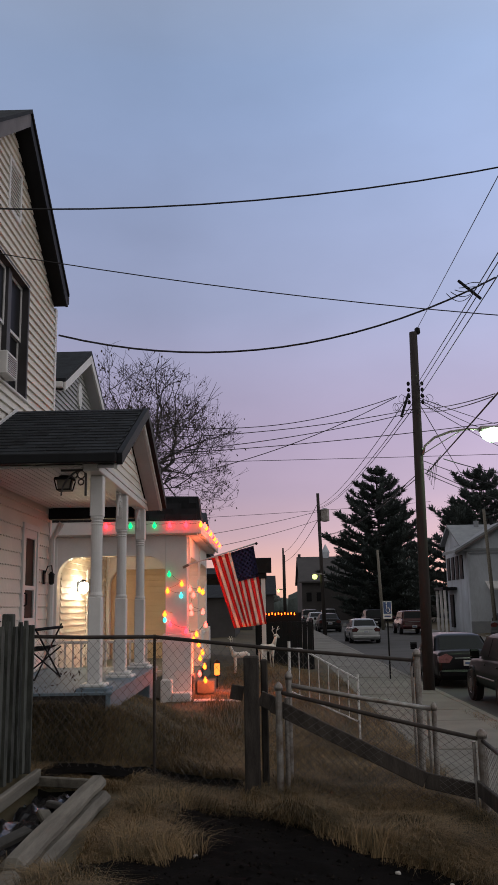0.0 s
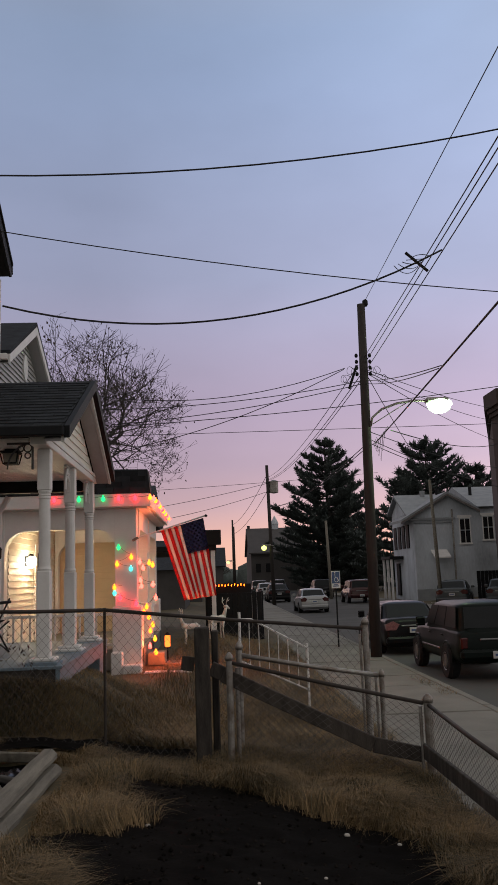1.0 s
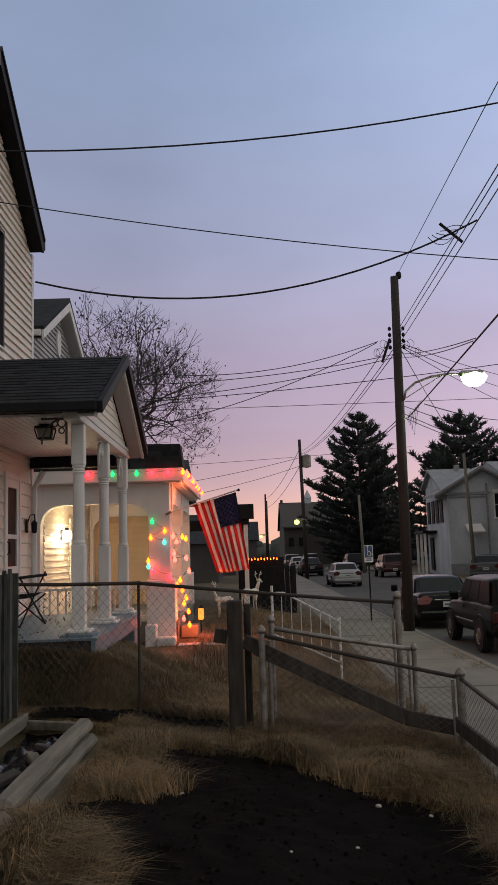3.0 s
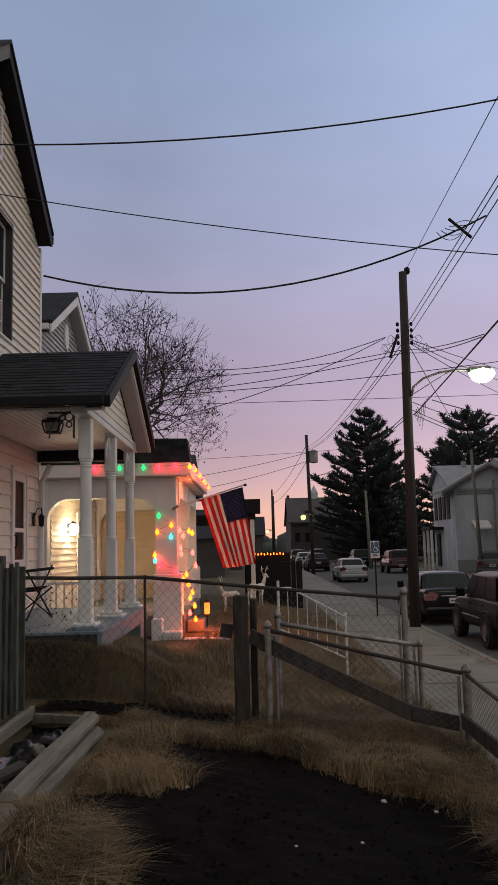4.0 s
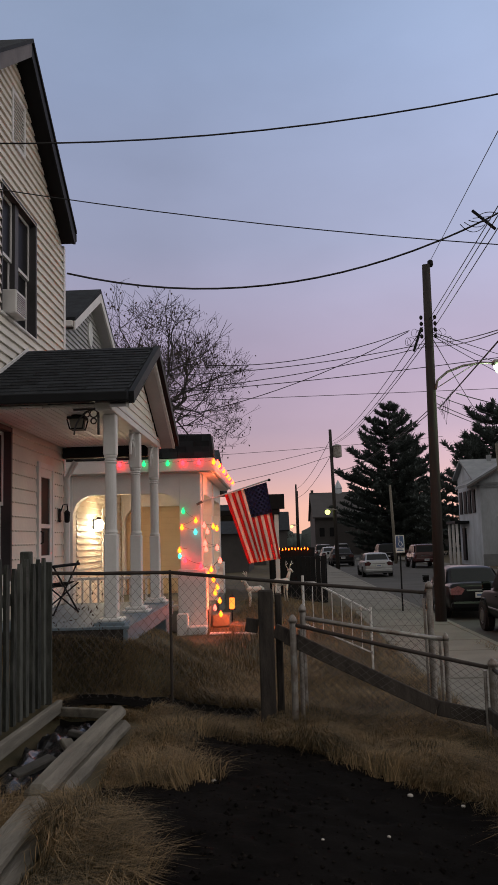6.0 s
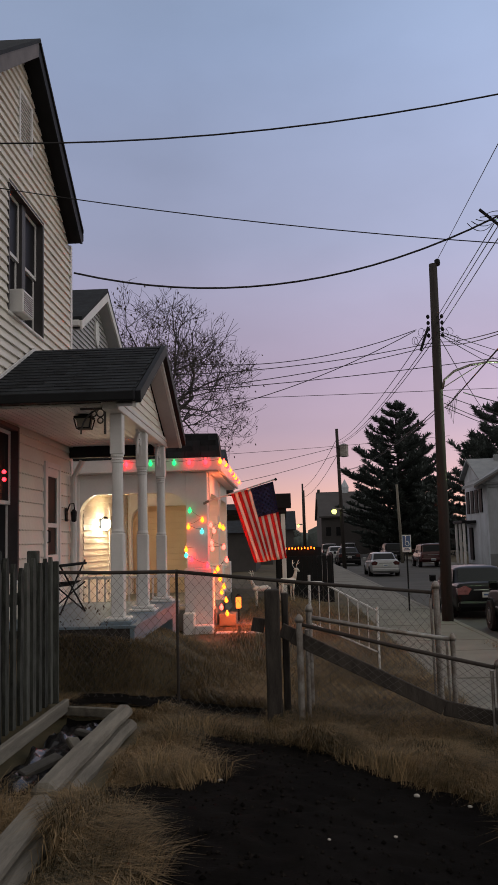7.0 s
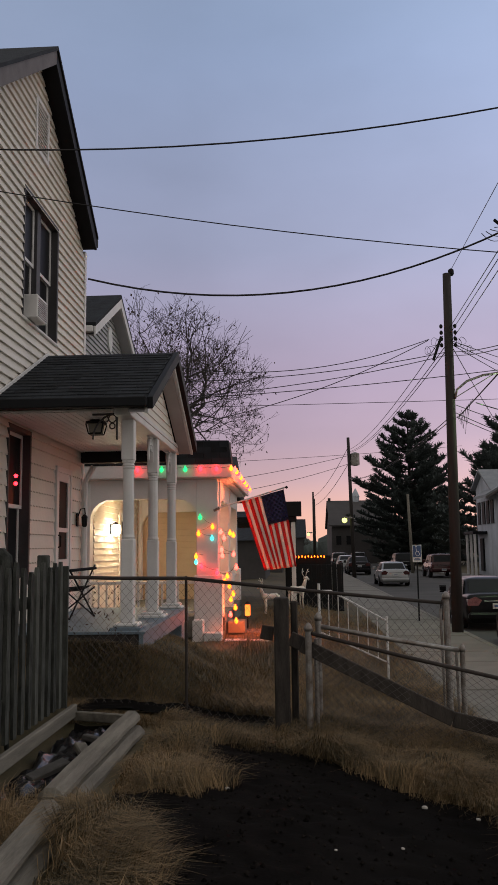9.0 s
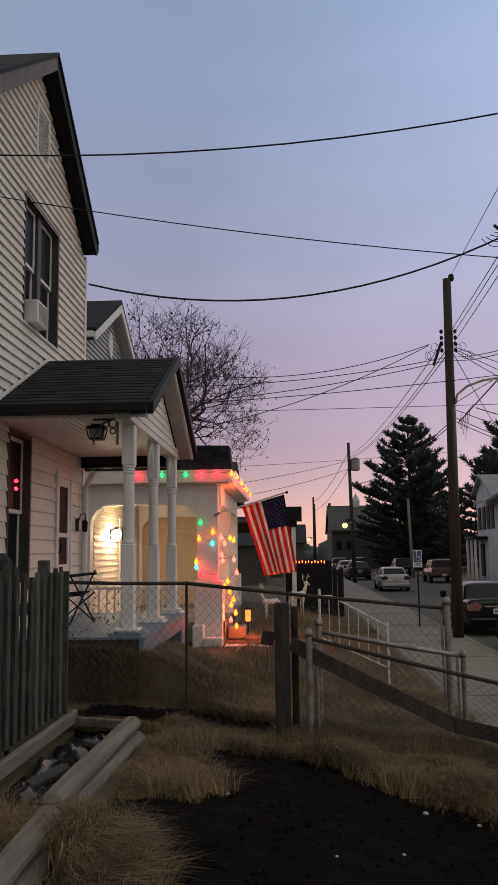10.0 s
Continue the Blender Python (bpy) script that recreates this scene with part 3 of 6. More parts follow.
for s in (-1, 1):
    bm = bmnew()
    prism(bm, [(BYC, 8.0), (BYC + s * 2.5, 6.68), (BYC + s * 2.5, 6.60), (BYC, 7.9)], "x", -12, BU + 0.3)
    part("roof", bm, M_SHINGLE, house_b)
    bm = bmnew()
    prism(bm, [(BYC, 7.9), (BYC + s * 2.5, 6.60), (BYC + s * 2.5, 6.42), (BYC, 7.70)], "x", BU + 0.26, BU + 0.3)
    part("rake_board", bm, M_TRIM, house_b)
    bm = bmnew()
    prism(bm, [(BYC, 7.72), (BYC + s * 2.45, 6.44), (BYC + s * 2.45, 6.42), (BYC, 7.69)], "x", BU, BU + 0.26)
    part("soffit", bm, M_SHADEGREY, house_b)
    bm = bmnew()
    box(bm, -12, BU + 0.25, BYC + s * 2.5 - 0.06, BYC + s * 2.5 + 0.06, 6.48, 6.6, 0.01)
    part("gutter", bm, M_TRIM, house_b)
bm = bmnew()
lathe(bm, [(0.0, -0.02), (0.2, -0.02), (0.2, 0.02), (0.0, 0.02)], seg=16)
bmesh.ops.transform(bm, matrix=pose(BU + 0.04, BYC, 6.95, 0, 90, 0) @ Matrix.Diagonal((1.5, 1, 1, 1)), verts=bm.verts)
part("gable_vent", bm, M_TRIM, house_b, "oval white gable vent")
bm = bmnew()
box(bm, BX - 0.02, BX + 0.05, 18.75, 19.75, 0.95, 3.0, 0.01)
door_b = part("door", bm, M_TRIM, house_b, "white panelled front door")
bm = bmnew(); box(bm, BX + 0.05, BX + 0.06, 18.95, 19.55, 1.9, 2.8); part("pane", bm, M_GLASS, door_b)

porch_b = thing("porch", "wide white porch with arched openings, hung with coloured lights", "porch")
PBX, PBY0, PBY1 = -1.30, 15.75, 21.4


def arched_side(y, thick, x0, x1, top=3.46, spring=2.72, crown=3.1):
    """The part over a wide opening with rounded upper corners, facing along the street."""
    bm = bmnew()
    r = 0.38
    out = [(x0, spring), (x0, top), (x1, top), (x1, spring)]
    out += [(x1 - r + r * math.cos(a), spring + (crown - spring) * math.sin(a)) for a in [k * math.pi / 14 for k in range(8)]][1:]
    out += [(x0 + r - r * math.cos(a), spring + (crown - spring) * math.sin(a)) for a in [math.pi / 2 - k * math.pi / 14 for k in range(8)]][:-1]
    prism(bm, out, "y", y, y + thick)
    return bm


def arched_front(x, thick, y0, y1, top=3.46, spring=2.72, crown=3.1):
    bm = bmnew()
    r = 0.38
    out = [(y0, spring), (y0, top), (y1, top), (y1, spring)]
    out += [(y1 - r + r * math.cos(a), spring + (crown - spring) * math.sin(a)) for a in [k * math.pi / 14 for k in range(8)]][1:]
    out += [(y0 + r - r * math.cos(a), spring + (crown - spring) * math.sin(a)) for a in [math.pi / 2 - k * math.pi / 14 for k in range(8)]][:-1]
    prism(bm, out, "x", x - thick, x)
    return bm


for y in (PBY0, PBY1 - 0.25):
    part("arch", arched_side(y + 0.006, 0.25, BX + 0.1, PBX - 0.48), M_TRIM, porch_b)
    bm = bmnew(); box(bm, BX + 0.02, BX + 0.1, y, y + 0.25, 0.85, 3.46, 0.008); part("half_column", bm, M_TRIM, porch_b)
for y0, y1 in ((PBY0 + 0.36, 18.35), (18.71, PBY1 - 0.5)):
    part("arch", arched_front(PBX - 0.08, 0.25, y0, y1), M_TRIM, porch_b)
for y in (PBY0, 18.35, PBY1 - 0.5):
    bm = bmnew()
    box(bm, PBX - 0.5, PBX - 0.10, y, y + 0.36, 1.68, 3.46, 0.01)
    part("column", bm, M_TRIM, porch_b, "square white column")
    bm = bmnew()
    box(bm, PBX - 0.55, PBX - 0.02, y - 0.03, y + 0.40, 0.60, 1.68, 0.015)
    part("column_base", bm, M_TRIM, porch_b)
bm = bmnew(); box(bm, BX + 0.02, PBX - 0.02, PBY0 + 0.02, PBY1 - 0.02, 0.55, 0.93, 0.01); part("floor_slab", bm, M_PAVE, porch_b)
for k, w in enumerate((0.0, 0.3)):
    bm = bmnew(); box(bm, PBX + 0.02 + 0.0, PBX + 0.35 + w, 19.0 - 2.6, 19.6 - 2.6, 0.3, 0.78 - 0.2 * k, 0.012); part("step", bm, M_PAVE, porch_b)
bm = bmnew(); box(bm, BX + 0.02, PBX + 0.1, PBY0 - 0.1, PBY1 + 0.1, 3.462, 3.5); part("porch_ceiling", bm, M_TRIM, porch_b)
# eave: soffit, white fascia and low dark roof
bm = bmnew(); box(bm, BX + 0.02, -1.16, 15.58, 21.5, 3.5, 3.53); part("soffit", bm, M_TRIM, porch_b)
bm = bmnew(); box(bm, BX + 0.02, -1.14, 15.54, 15.58, 3.48, 3.72, 0.006); part("fascia", bm, M_TRIM, porch_b)
bm = bmnew(); box(bm, -1.16, -1.12, 15.58, 21.5, 3.48, 3.72, 0.006); part("fascia", bm, M_TRIM, porch_b)
bm = bmnew()
prism(bm, [(BX, 3.725), (-1.12, 3.725), (-1.17, 4.16), (BX, 4.22)], "y", 15.56, 16.1)
roof_b = part("roof", bm, M_SHINGLE, porch_b)
bm = bmnew(); box(bm, BX, -1.12, 16.1, 21.5, 3.725, 3.77, 0.005); part("flat_roof", bm, M_SHINGLE, porch_b)
for r in range(4):
    for c in range(9):
        bm = bmnew()
        x0 = BX + 0.02 + 0.3 * c + (0.15 if r % 2 else 0)
        box(bm, x0, min(x0 + 0.29, -1.2), 15.545 - 0.006 * (4 - r), 15.558, 3.73 + 0.1 * r, 3.835 + 0.1 * r)
        part("shingle", bm, M_SHINGLE, roof_b)


def balustrade(a, b, z0, z1, name):
    ob = thing(name, "white wooden porch railing with square balusters", "railing", group="porch railings")
    a, b = Vector(a), Vector(b)
    for z, t in ((z1, 0.05), (z0 + 0.08, 0.04)):
        bm = bmnew(); beam(bm, (*a, z), (*b, z), 0.08, t, 0.005); part("rail", bm, M_TRIM, ob)
    n = int((b - a).length / 0.14)
    for k in range(1, n):
        p = a.lerp(b, k / n)
        bm = bmnew(); beam(bm, (*p, z0 + 0.1), (*p, z1 - 0.025), 0.035, 0.035, up=(0, 1, 0)); part("baluster", bm, M_TRIM, ob)
    return ob


balustrade((BX + 0.1, PBY0 + 0.12), (PBX - 0.56, PBY0 + 0.12), 0.93, 1.55, "porch_railing")
balustrade((PBX - 0.15, 18.85), (PBX - 0.15, PBY1 - 0.56), 0.93, 1.55, "porch_railing")
# bright lamp by the door
M_LAMPON = glow("lit_lamp_glass", (1.0, 0.90, 0.66), 90)
wall_lamp = thing("wall_lamp", "bright white porch lamp beside the front door", "lamp", at=pose(BX + 0.03, 17.85, 2.6))
bm = bmnew(); box(bm, 0, 0.03, -0.06, 0.06, -0.1, 0.12, 0.006); part("back_plate", bm, M_DARK, wall_lamp)
bm = bmnew(); lathe(bm, [(0.03, -0.13), (0.085, -0.06), (0.095, 0.03), (0.05, 0.1)], 0.13, 0, 14); part("globe", bm, M_LAMPON, wall_lamp, smooth=True)
bm = bmnew(); lathe(bm, [(0.06, 0.1), (0.02, 0.15)], 0.13, 0, 12); tube(bm, [(0.02, 0, 0.08), (0.1, 0, 0.15), (0.13, 0, 0.14)], 0.012, 6); part("cap", bm, M_DARK, wall_lamp)
lamp_light = new("porch_lamp_light", bpy.data.lights.new("porch_lamp_light", "POINT"))
lamp_light.data.energy, lamp_light.data.color, lamp_light.data.shadow_soft_size = 32, (1.0, 0.68, 0.31), 0.1
lamp_light.location = (BX + 0.6, 17.85, 2.6)

# tan wall and window beyond the far arch: the third house's side
house_c = thing("house", "tan clapboard house beyond the decorated porch", "house")
bm = bmnew(); box(bm, -12, -2.0, 21.66, 30, 0.3, 3.72, 0.01); wall_c = part("wall", bm, M_ORANGEWALL, house_c)
bm = bmnew(); prism(bm, [(21.55, 3.775), (30.2, 3.775), (26.0, 5.0)], "x", -12, -1.7); part("roof", bm, M_SHINGLE, house_c)
for k in range(20):
    bm = bmnew()
    zz = 0.5 + 0.155 * k
    prism(bm, [(21.66, zz + 0.165), (21.655, zz + 0.165), (21.618, zz + 0.006), (21.618, zz), (21.66, zz)], "x", -5, -2.0)
    part("board", bm, M_ORANGEWALL, wall_c)
bm = bmnew(); box(bm, -2.0, 0.1, 24.0, 30.2, 2.9, 3.05, 0.01); part("porch_roof", bm, M_DARK, house_c)
for y in (24.1, 30.0):
    bm = bmnew(); box(bm, -0.06, 0.06, y - 0.06, y + 0.06, 0.2, 2.9, 0.006); part("post", bm, M_TRIM, house_c)
sign_box = thing("hanging_box_sign", "dark square sign box under the porch roof edge", "sign", at=pose(0.02, 24.0, 3.05))
bm = bmnew(); box(bm, -0.22, 0.22, -0.06, 0.06, 0.0, 0.42, 0.01); part("panel", bm, M_DARK, sign_box)

# ---- string lights ----
BULBS = {"red": (1.0, 0.010, 0.016), "amber": (1.0, 0.12, 0.006), "green": (0.012, 0.75, 0.16), "teal": (0.05, 0.6, 0.55), "pink": (1.0, 0.05, 0.035)}
M_BULB = {k: glow(k + "_bulb", c, {"green": 2.6, "teal": 3.0, "amber": 8.0, "pink": 10.0}.get(k, 15.0)) for k, c in BULBS.items()}


def light_string(name, pts, label, sizes=0.034):
    """A cable with a coloured bulb and its socket at each of its points."""
    ob = thing(name, label, "string lights", group="string lights")
    bm = bmnew()
    path = []
    for (p, _), (q, _) in zip(pts, pts[1:]):
        path += sag(p, q, 0.03, 5)[:-1]
    path.append(Vector(pts[-1][0]))
    tube(bm, path, 0.0032, 5)
    part("cable", bm, M_WIRE, ob)
    for p, col in pts:
        bm = bmnew()
        p = Vector(p) + Vector((0.01, -0.02, -0.02))
        lathe(bm, [(0.012, 0.03), (0.016, 0.0)], seg=8)
        lathe(bm, [(sizes * r, -sizes * 2.2 * h) for r, h in ((0.5, 0.0), (0.9, 0.25), (1.0, 0.5), (0.8, 0.8), (0.2, 1.05))], seg=10)
        bmesh.ops.transform(bm, matrix=Matrix.Translation(p), verts=bm.verts)
        part("bulb", bm, M_BULB[col], ob, col + " glowing bulb", smooth=True)
    return ob


fy = 15.50
near = [(-2.87, "red"), (-2.42, "green"), (-1.98, "green"), (-1.70, "red"), (-1.40, "red"), (-1.13, "amber")]
light_string("fascia_lights", [((x, fy, 3.68), c) for x, c in near], "coloured bulbs along the porch fascia", 0.036)
cols = ["pink", "amber", "red", "pink", "amber", "pink", "red", "amber", "pink", "amber", "red", "pink", "amber", "pink"]
light_string("fascia_lights", [((-1.07, 15.7 + 0.43 * k, 3.68), c) for k, c in enumerate(cols)], "red and amber bulbs along the street-side fascia", 0.038)
cy = PBY0 - 0.06
wrap = [((-1.73, cy, 2.80), "green"), ((-1.50, cy, 2.62), "amber"), ((-1.76, cy, 2.50), "amber"), ((-1.51, cy, 2.41), "teal"), ((-1.37, 15.95, 2.53), "pink"), ((-1.20, 16.0, 2.51), "amber"), ((-1.14, 16.05, 2.47), "amber"),
        ((-1.31, 15.98, 2.42), "pink"), ((-1.36, 15.98, 2.20), "pink"), ((-1.14, 16.05, 2.11), "pink"), ((-1.34, 15.9, 2.09), "pink"), ((-1.81, cy, 2.08), "amber"), ((-1.81, cy, 1.98), "teal"), ((-1.71, cy, 1.90), "red"), ((-1.42, cy, 1.78), "red"),
        ((-1.25, 15.9, 1.71), "amber"), ((-1.09, 16.05, 1.87), "pink"), ((-1.30, 15.85, 1.62), "amber"), ((-1.22, 16.0, 1.52), "amber"), ((-1.15, 16.0, 1.38), "amber"), ((-1.19, 15.95, 1.28), "amber"), ((-1.12, 16.1, 1.12), "amber"), ((-1.2, 15.95, 1.0), "pink"), ((-1.1, 16.0, 0.88), "amber")]
light_string("column_lights", wrap, "coloured bulbs wound round the porch column", 0.036)
# the light that the crowded bulbs throw at the eave corner, the column and its foot
for p, col, e in (((-0.92, 16.0, 1.0), (1.0, 0.13, 0.03), 50.0), ((-0.80, 16.5, 3.2), (1.0, 0.17, 0.05), 30.0), ((-1.95, 15.2, 1.9), (1.0, 0.10, 0.07), 1.0)):
    li = new("bulb_light", bpy.data.lights.new("bulb_light", "POINT"))
    li.data.energy, li.data.color, li.data.shadow_soft_size, li.location = e, col, 0.15, p

# ---- flag on a slanting pole ----
M_RED = mat("flag_red", (0.70, 0.045, 0.045), 0.85, vary=0.12, scale=5, fine=60, bump=0.08)
M_WHITE = mat("flag_white", (0.80, 0.76, 0.72), 0.85, vary=0.08, scale=5, fine=60, bump=0.08)
M_BLUE = mat("flag_blue", (0.062, 0.062, 0.15), 0.85, vary=0.12, scale=5, fine=60, bump=0.08)
flag = thing("flag", "red and white striped flag with stars on a slanting pole", "flag")
A, B, C, D = Vector((-0.94, 15.62, 3.02)), Vector((-0.16, 15.5, 3.23)), Vector((0.05, 15.42, 1.83)), Vector((-0.52, 15.6, 1.76))


def cloth(u, v):
    """u runs from the pole's tip along the pole, v down the fly."""
    p = B.lerp(A, u).lerp(C.lerp(D, u), v)
    p.y += 0.05 * v * math.sin(9 * u + 1.5 * v) + 0.02 * math.sin(17 * u)
    p.x += 0.015 * v * math.sin(11 * u)
    return p


def cloth_patch(u0, u1, v0, v1, nu, nv, lift=0.0):
    bm = bmnew()
    g = [[bm.verts.new(cloth(u0 + (u1 - u0) * i / nu, v0 + (v1 - v0) * j / nv) + Vector((0, lift, 0))) for j in range(nv + 1)] for i in range(nu + 1)]
    for i in range(nu):
        for j in range(nv):
            bm.faces.new((g[i][j], g[i + 1][j], g[i + 1][j + 1], g[i][j + 1]))
    bmesh.ops.solidify(bm, geom=bm.faces[:], thickness=0.002)
    return bm


for k in range(13):
    part("stripe", cloth_patch(k / 13, (k + 1) / 13, 0.4 if k < 7 else 0.0, 1.0, 3, 14), M_RED if k % 2 == 0 else M_WHITE, flag, "red stripe" if k % 2 == 0 else "white stripe", smooth=True)
canton = part("canton", cloth_patch(0, 7 / 13, 0, 0.4, 10, 8), M_BLUE, flag, "dark blue canton with white stars", smooth=True)
bm = bmnew()
for i in range(9):
    for j in range(11):
        if (i + j) % 2 == 0:
            c = cloth((i + 1) / 10 * 7 / 13, (j + 1) / 12 * 0.4) + Vector((0, -0.007, 0))
            vs = [bm.verts.new(c + Vector(((0.030 if k % 2 == 0 else 0.012) * math.sin(k * math.pi / 5), 0, (0.030 if k % 2 == 0 else 0.012) * math.cos(k * math.pi / 5)))) for k in range(10)]
            bm.faces.new(vs)
bmesh.ops.solidify(bm, geom=bm.faces[:], thickness=0.002)
tagged(part("star", bm, M_WHITE, canton), kind="stuff")
bm = bmnew()
tube(bm, [(-1.42, 15.74, 2.90), (-0.12, 15.5, 3.27)], 0.014, 8)
part("pole", bm, M_TRIM, flag, "white flag pole")
bm = bmnew(); lathe(bm, [(0.005, 0), (0.028, 0.015), (0.03, 0.03), (0.005, 0.055)], -0.11, 15.5, 8)
bmesh.ops.translate(bm, vec=(0, 0, 3.24), verts=bm.verts); part("finial", bm, M_DARK, flag)
bm = bmnew(); tube(bm, [(-1.47, 15.75, 2.87), (-1.36, 15.73, 2.92)], 0.025, 8); part("socket", bm, M_GALV, flag)

# ---- in the neighbour's yard ----
M_DEER = mat("white_wire_deer", (0.62, 0.60, 0.56), 0.8, vary=0.15, scale=12, fine=70, bump=0.6)


def deer(m, s):
    """A standing white yard deer of wire and tinsel."""
    bm = bmnew()
    tube(bm, [(-0.32, 0, 0.62), (-0.2, 0, 0.68), (0.1, 0, 0.66), (0.3, 0, 0.68), (0.38, 0, 0.72)], [0.09, 0.13, 0.12, 0.13, 0.07], 10)
    tube(bm, [(0.32, 0, 0.70), (0.42, 0, 0.95), (0.45, 0, 1.05)], [0.09, 0.055, 0.05], 8)
    tube(bm, [(0.38, 0, 1.07), (0.48, 0, 1.08), (0.6, 0, 1.0)], [0.05, 0.065, 0.03], 8)
    for x in (-0.26, 0.26):
        for y in (-0.07, 0.07):
            tube(bm, [(x, y, 0.6), (x - 0.03, y, 0.3), (x, y, 0.0)], [0.05, 0.028, 0.022], 6)
    for y in (-1, 1):
        tube(bm, [(0.42, y * 0.04, 1.1), (0.38, y * 0.12, 1.25), (0.44, y * 0.16, 1.4)], 0.012, 5)
        tube(bm, [(0.38, y * 0.12, 1.25), (0.5, y * 0.14, 1.32)], 0.01, 5)
    bmesh.ops.transform(bm, matrix=m @ Matrix.Diagonal((s, s, s, 1)), verts=bm.verts)
    return tagged(part("yard_deer", bm, M_DEER, smooth=True), "white yard deer decoration standing on the lawn", "deer decoration", group="yard deer")


deer(pose(0.05, 22.0, 0.62, 0, 0, 40), 0.72)
deer(pose(-0.55, 20.5, 0.62, 0, 0, 200), 0.6)
lantern = thing("glowing_lantern", "small glowing orange lantern in the yard", "lantern", at=pose(-0.93, 17.0, 0.75) @ Matrix.Diagonal((0.75, 0.75, 0.75, 1)))
bm = bmnew(); box(bm, -0.07, 0.07, -0.07, 0.07, 0.12, 0.42, 0.02); part("glass", bm, glow("orange_glow", (1.0, 0.22, 0.03), 2.0), lantern)
bm = bmnew(); lathe(bm, [(0.09, 0.42), (0.02, 0.5)], seg=8); part("cap", bm, M_DARK, lantern)
bm = bmnew(); lathe(bm, [(0.02, -0.25), (0.02, 0.1), (0.09, 0.1), (0.09, 0.12)], seg=8); part("stake", bm, M_DARK, lantern)
# dark board fence with small yellow lights on the top
dark_fence = thing("board_fence", "dark board fence with small yellow lights along the top", "fence")
for k in range(11):
    bm = bmnew(); box(bm, -0.2 + 0.15 * k, -0.06 + 0.15 * k, 26.0, 26.04, 0.1, 1.66, 0.004); part("board", bm, M_DARK, dark_fence)
for k in range(4):
    bm = bmnew(); box(bm, 1.45, 1.49, 26.1 + 0.5 * k, 26.55 + 0.5 * k, 0.1, 1.7, 0.004); part("board", bm, M_DARK, dark_fence)
hedge_lights = [((-0.05 + 0.11 * k, 29.9, 1.88 + 0.02 * (k % 2)), "amber") for k in range(11)]
light_string("hedge_lights", hedge_lights, "small warm yellow bulbs along a fence top", 0.02)
bm = bmnew(); box(bm, -0.3, 1.3, 30.0, 30.06, 0.1, 1.9, 0.005)
tagged(part("low_wall", bm, M_DARK), "low dark wall behind the deer", "wall")
# white metal stair rail by the neighbour's front path
stair = thing("stair_railing", "white metal stair railing sloping down to the pavement", "railing")
bm = bmnew(); tube(bm, [(0.34, 12, 0.5), (0.34, 12, 1.66)], 0.019, 8); part("newel", bm, M_TRIM, stair)
bm = bmnew(); tube(bm, [(1.27, 12, 0.2), (1.27, 12, 1.2)], 0.016, 8); part("newel", bm, M_TRIM, stair)
bm = bmnew(); tube(bm, [(0.34, 12, 1.56), (0.5, 12, 1.56), (1.27, 12, 1.14)], 0.014, 6); part("handrail", bm, M_TRIM, stair)
bm = bmnew(); tube(bm, [(0.34, 12, 1.0), (1.27, 12, 0.58)], 0.012, 6); part("lower_rail", bm, M_TRIM, stair)
for k in range(1, 7):
    x = 0.34 + 0.93 * k / 7
    bm = bmnew(); tube(bm, [(x, 12, 1.0 - 0.42 * k / 7), (x, 12, 1.6 - 0.42 * k / 7)], 0.006, 6); part("baluster", bm, M_TRIM, stair)
# added glowing dots and cord imitate the string bulbs mirrored in the pane
red_reflection = thing("window_reflection", "two red glowing dots imitating bulbs mirrored in the porch window", "string lights")
for dz in (0.0, 0.09):
    bm = bmnew(); bmesh.ops.create_uvsphere(bm, u_segments=10, v_segments=6, radius=0.024); bmesh.ops.translate(bm, vec=(HX + 0.03, 9.78, 2.95 + dz), verts=bm.verts); part("bulb", bm, M_BULB["red"], red_reflection)
bm = bmnew(); tube(bm, [(HX + 0.03, 9.78, 2.8), (HX + 0.03, 9.78, 3.36)], 0.005, 4); part("cable", bm, M_WIRE, red_reflection)
# pale stones in front of the column
border = thing("stone_border", "pale concrete blocks beside the decorated porch", "stone border")
for x0, x1, y0, z0, z1 in ((-1.84, -1.64, 15.35, 0.4, 0.90), (-1.63, -1.30, 15.3, 0.4, 0.68), (-1.26, -0.85, 15.2, 0.3, 0.56), (-0.84, -0.42, 15.2, 0.3, 0.55)):
    bm = bmnew(); box(bm, x0, x1, y0, y0 + 0.28, z0, z1, 0.02); part("block", bm, M_TRIM, border)
# road, kerb and pavement slabs
bm = bmnew()
box(bm, 4.12, 11.45, -60, 600, -0.25, 0.0)
tagged(part("road", bm, M_ROAD), "worn grey asphalt street with parked cars", "road", kind="structure")
pavement = thing("pavement", "worn concrete pavement slabs beside the front fence", "pavement", kind="structure")
bm = bmnew(); box(bm, 2.0, 3.97, -40, 400, -0.2, 0.105); part("bedding", bm, M_PAVE, pavement)
for k in range(44):
    y0 = -13.0 + 1.5 * k
    bm = bmnew(); box(bm, 2.02, 3.96, y0, y0 + 1.488, 0.0, 0.13 + 0.006 * math.sin(k * 2.3), 0.012); part("slab", bm, M_PAVE, pavement)
bm = bmnew(); box(bm, 2.02, 3.96, 53.0, 400, 0.0, 0.13); part("slab", bm, M_PAVE, pavement)
kerb = thing("kerb", "worn concrete kerb along the street", "kerb", kind="structure")
for k in range(36):
    bm = bmnew(); box(bm, 3.965, 4.12, -15.0 + 2.0 * k, -13.01 + 2.0 * k, -0.2, 0.135, 0.02); part("kerb_stone", bm, M_PAVE, kerb)
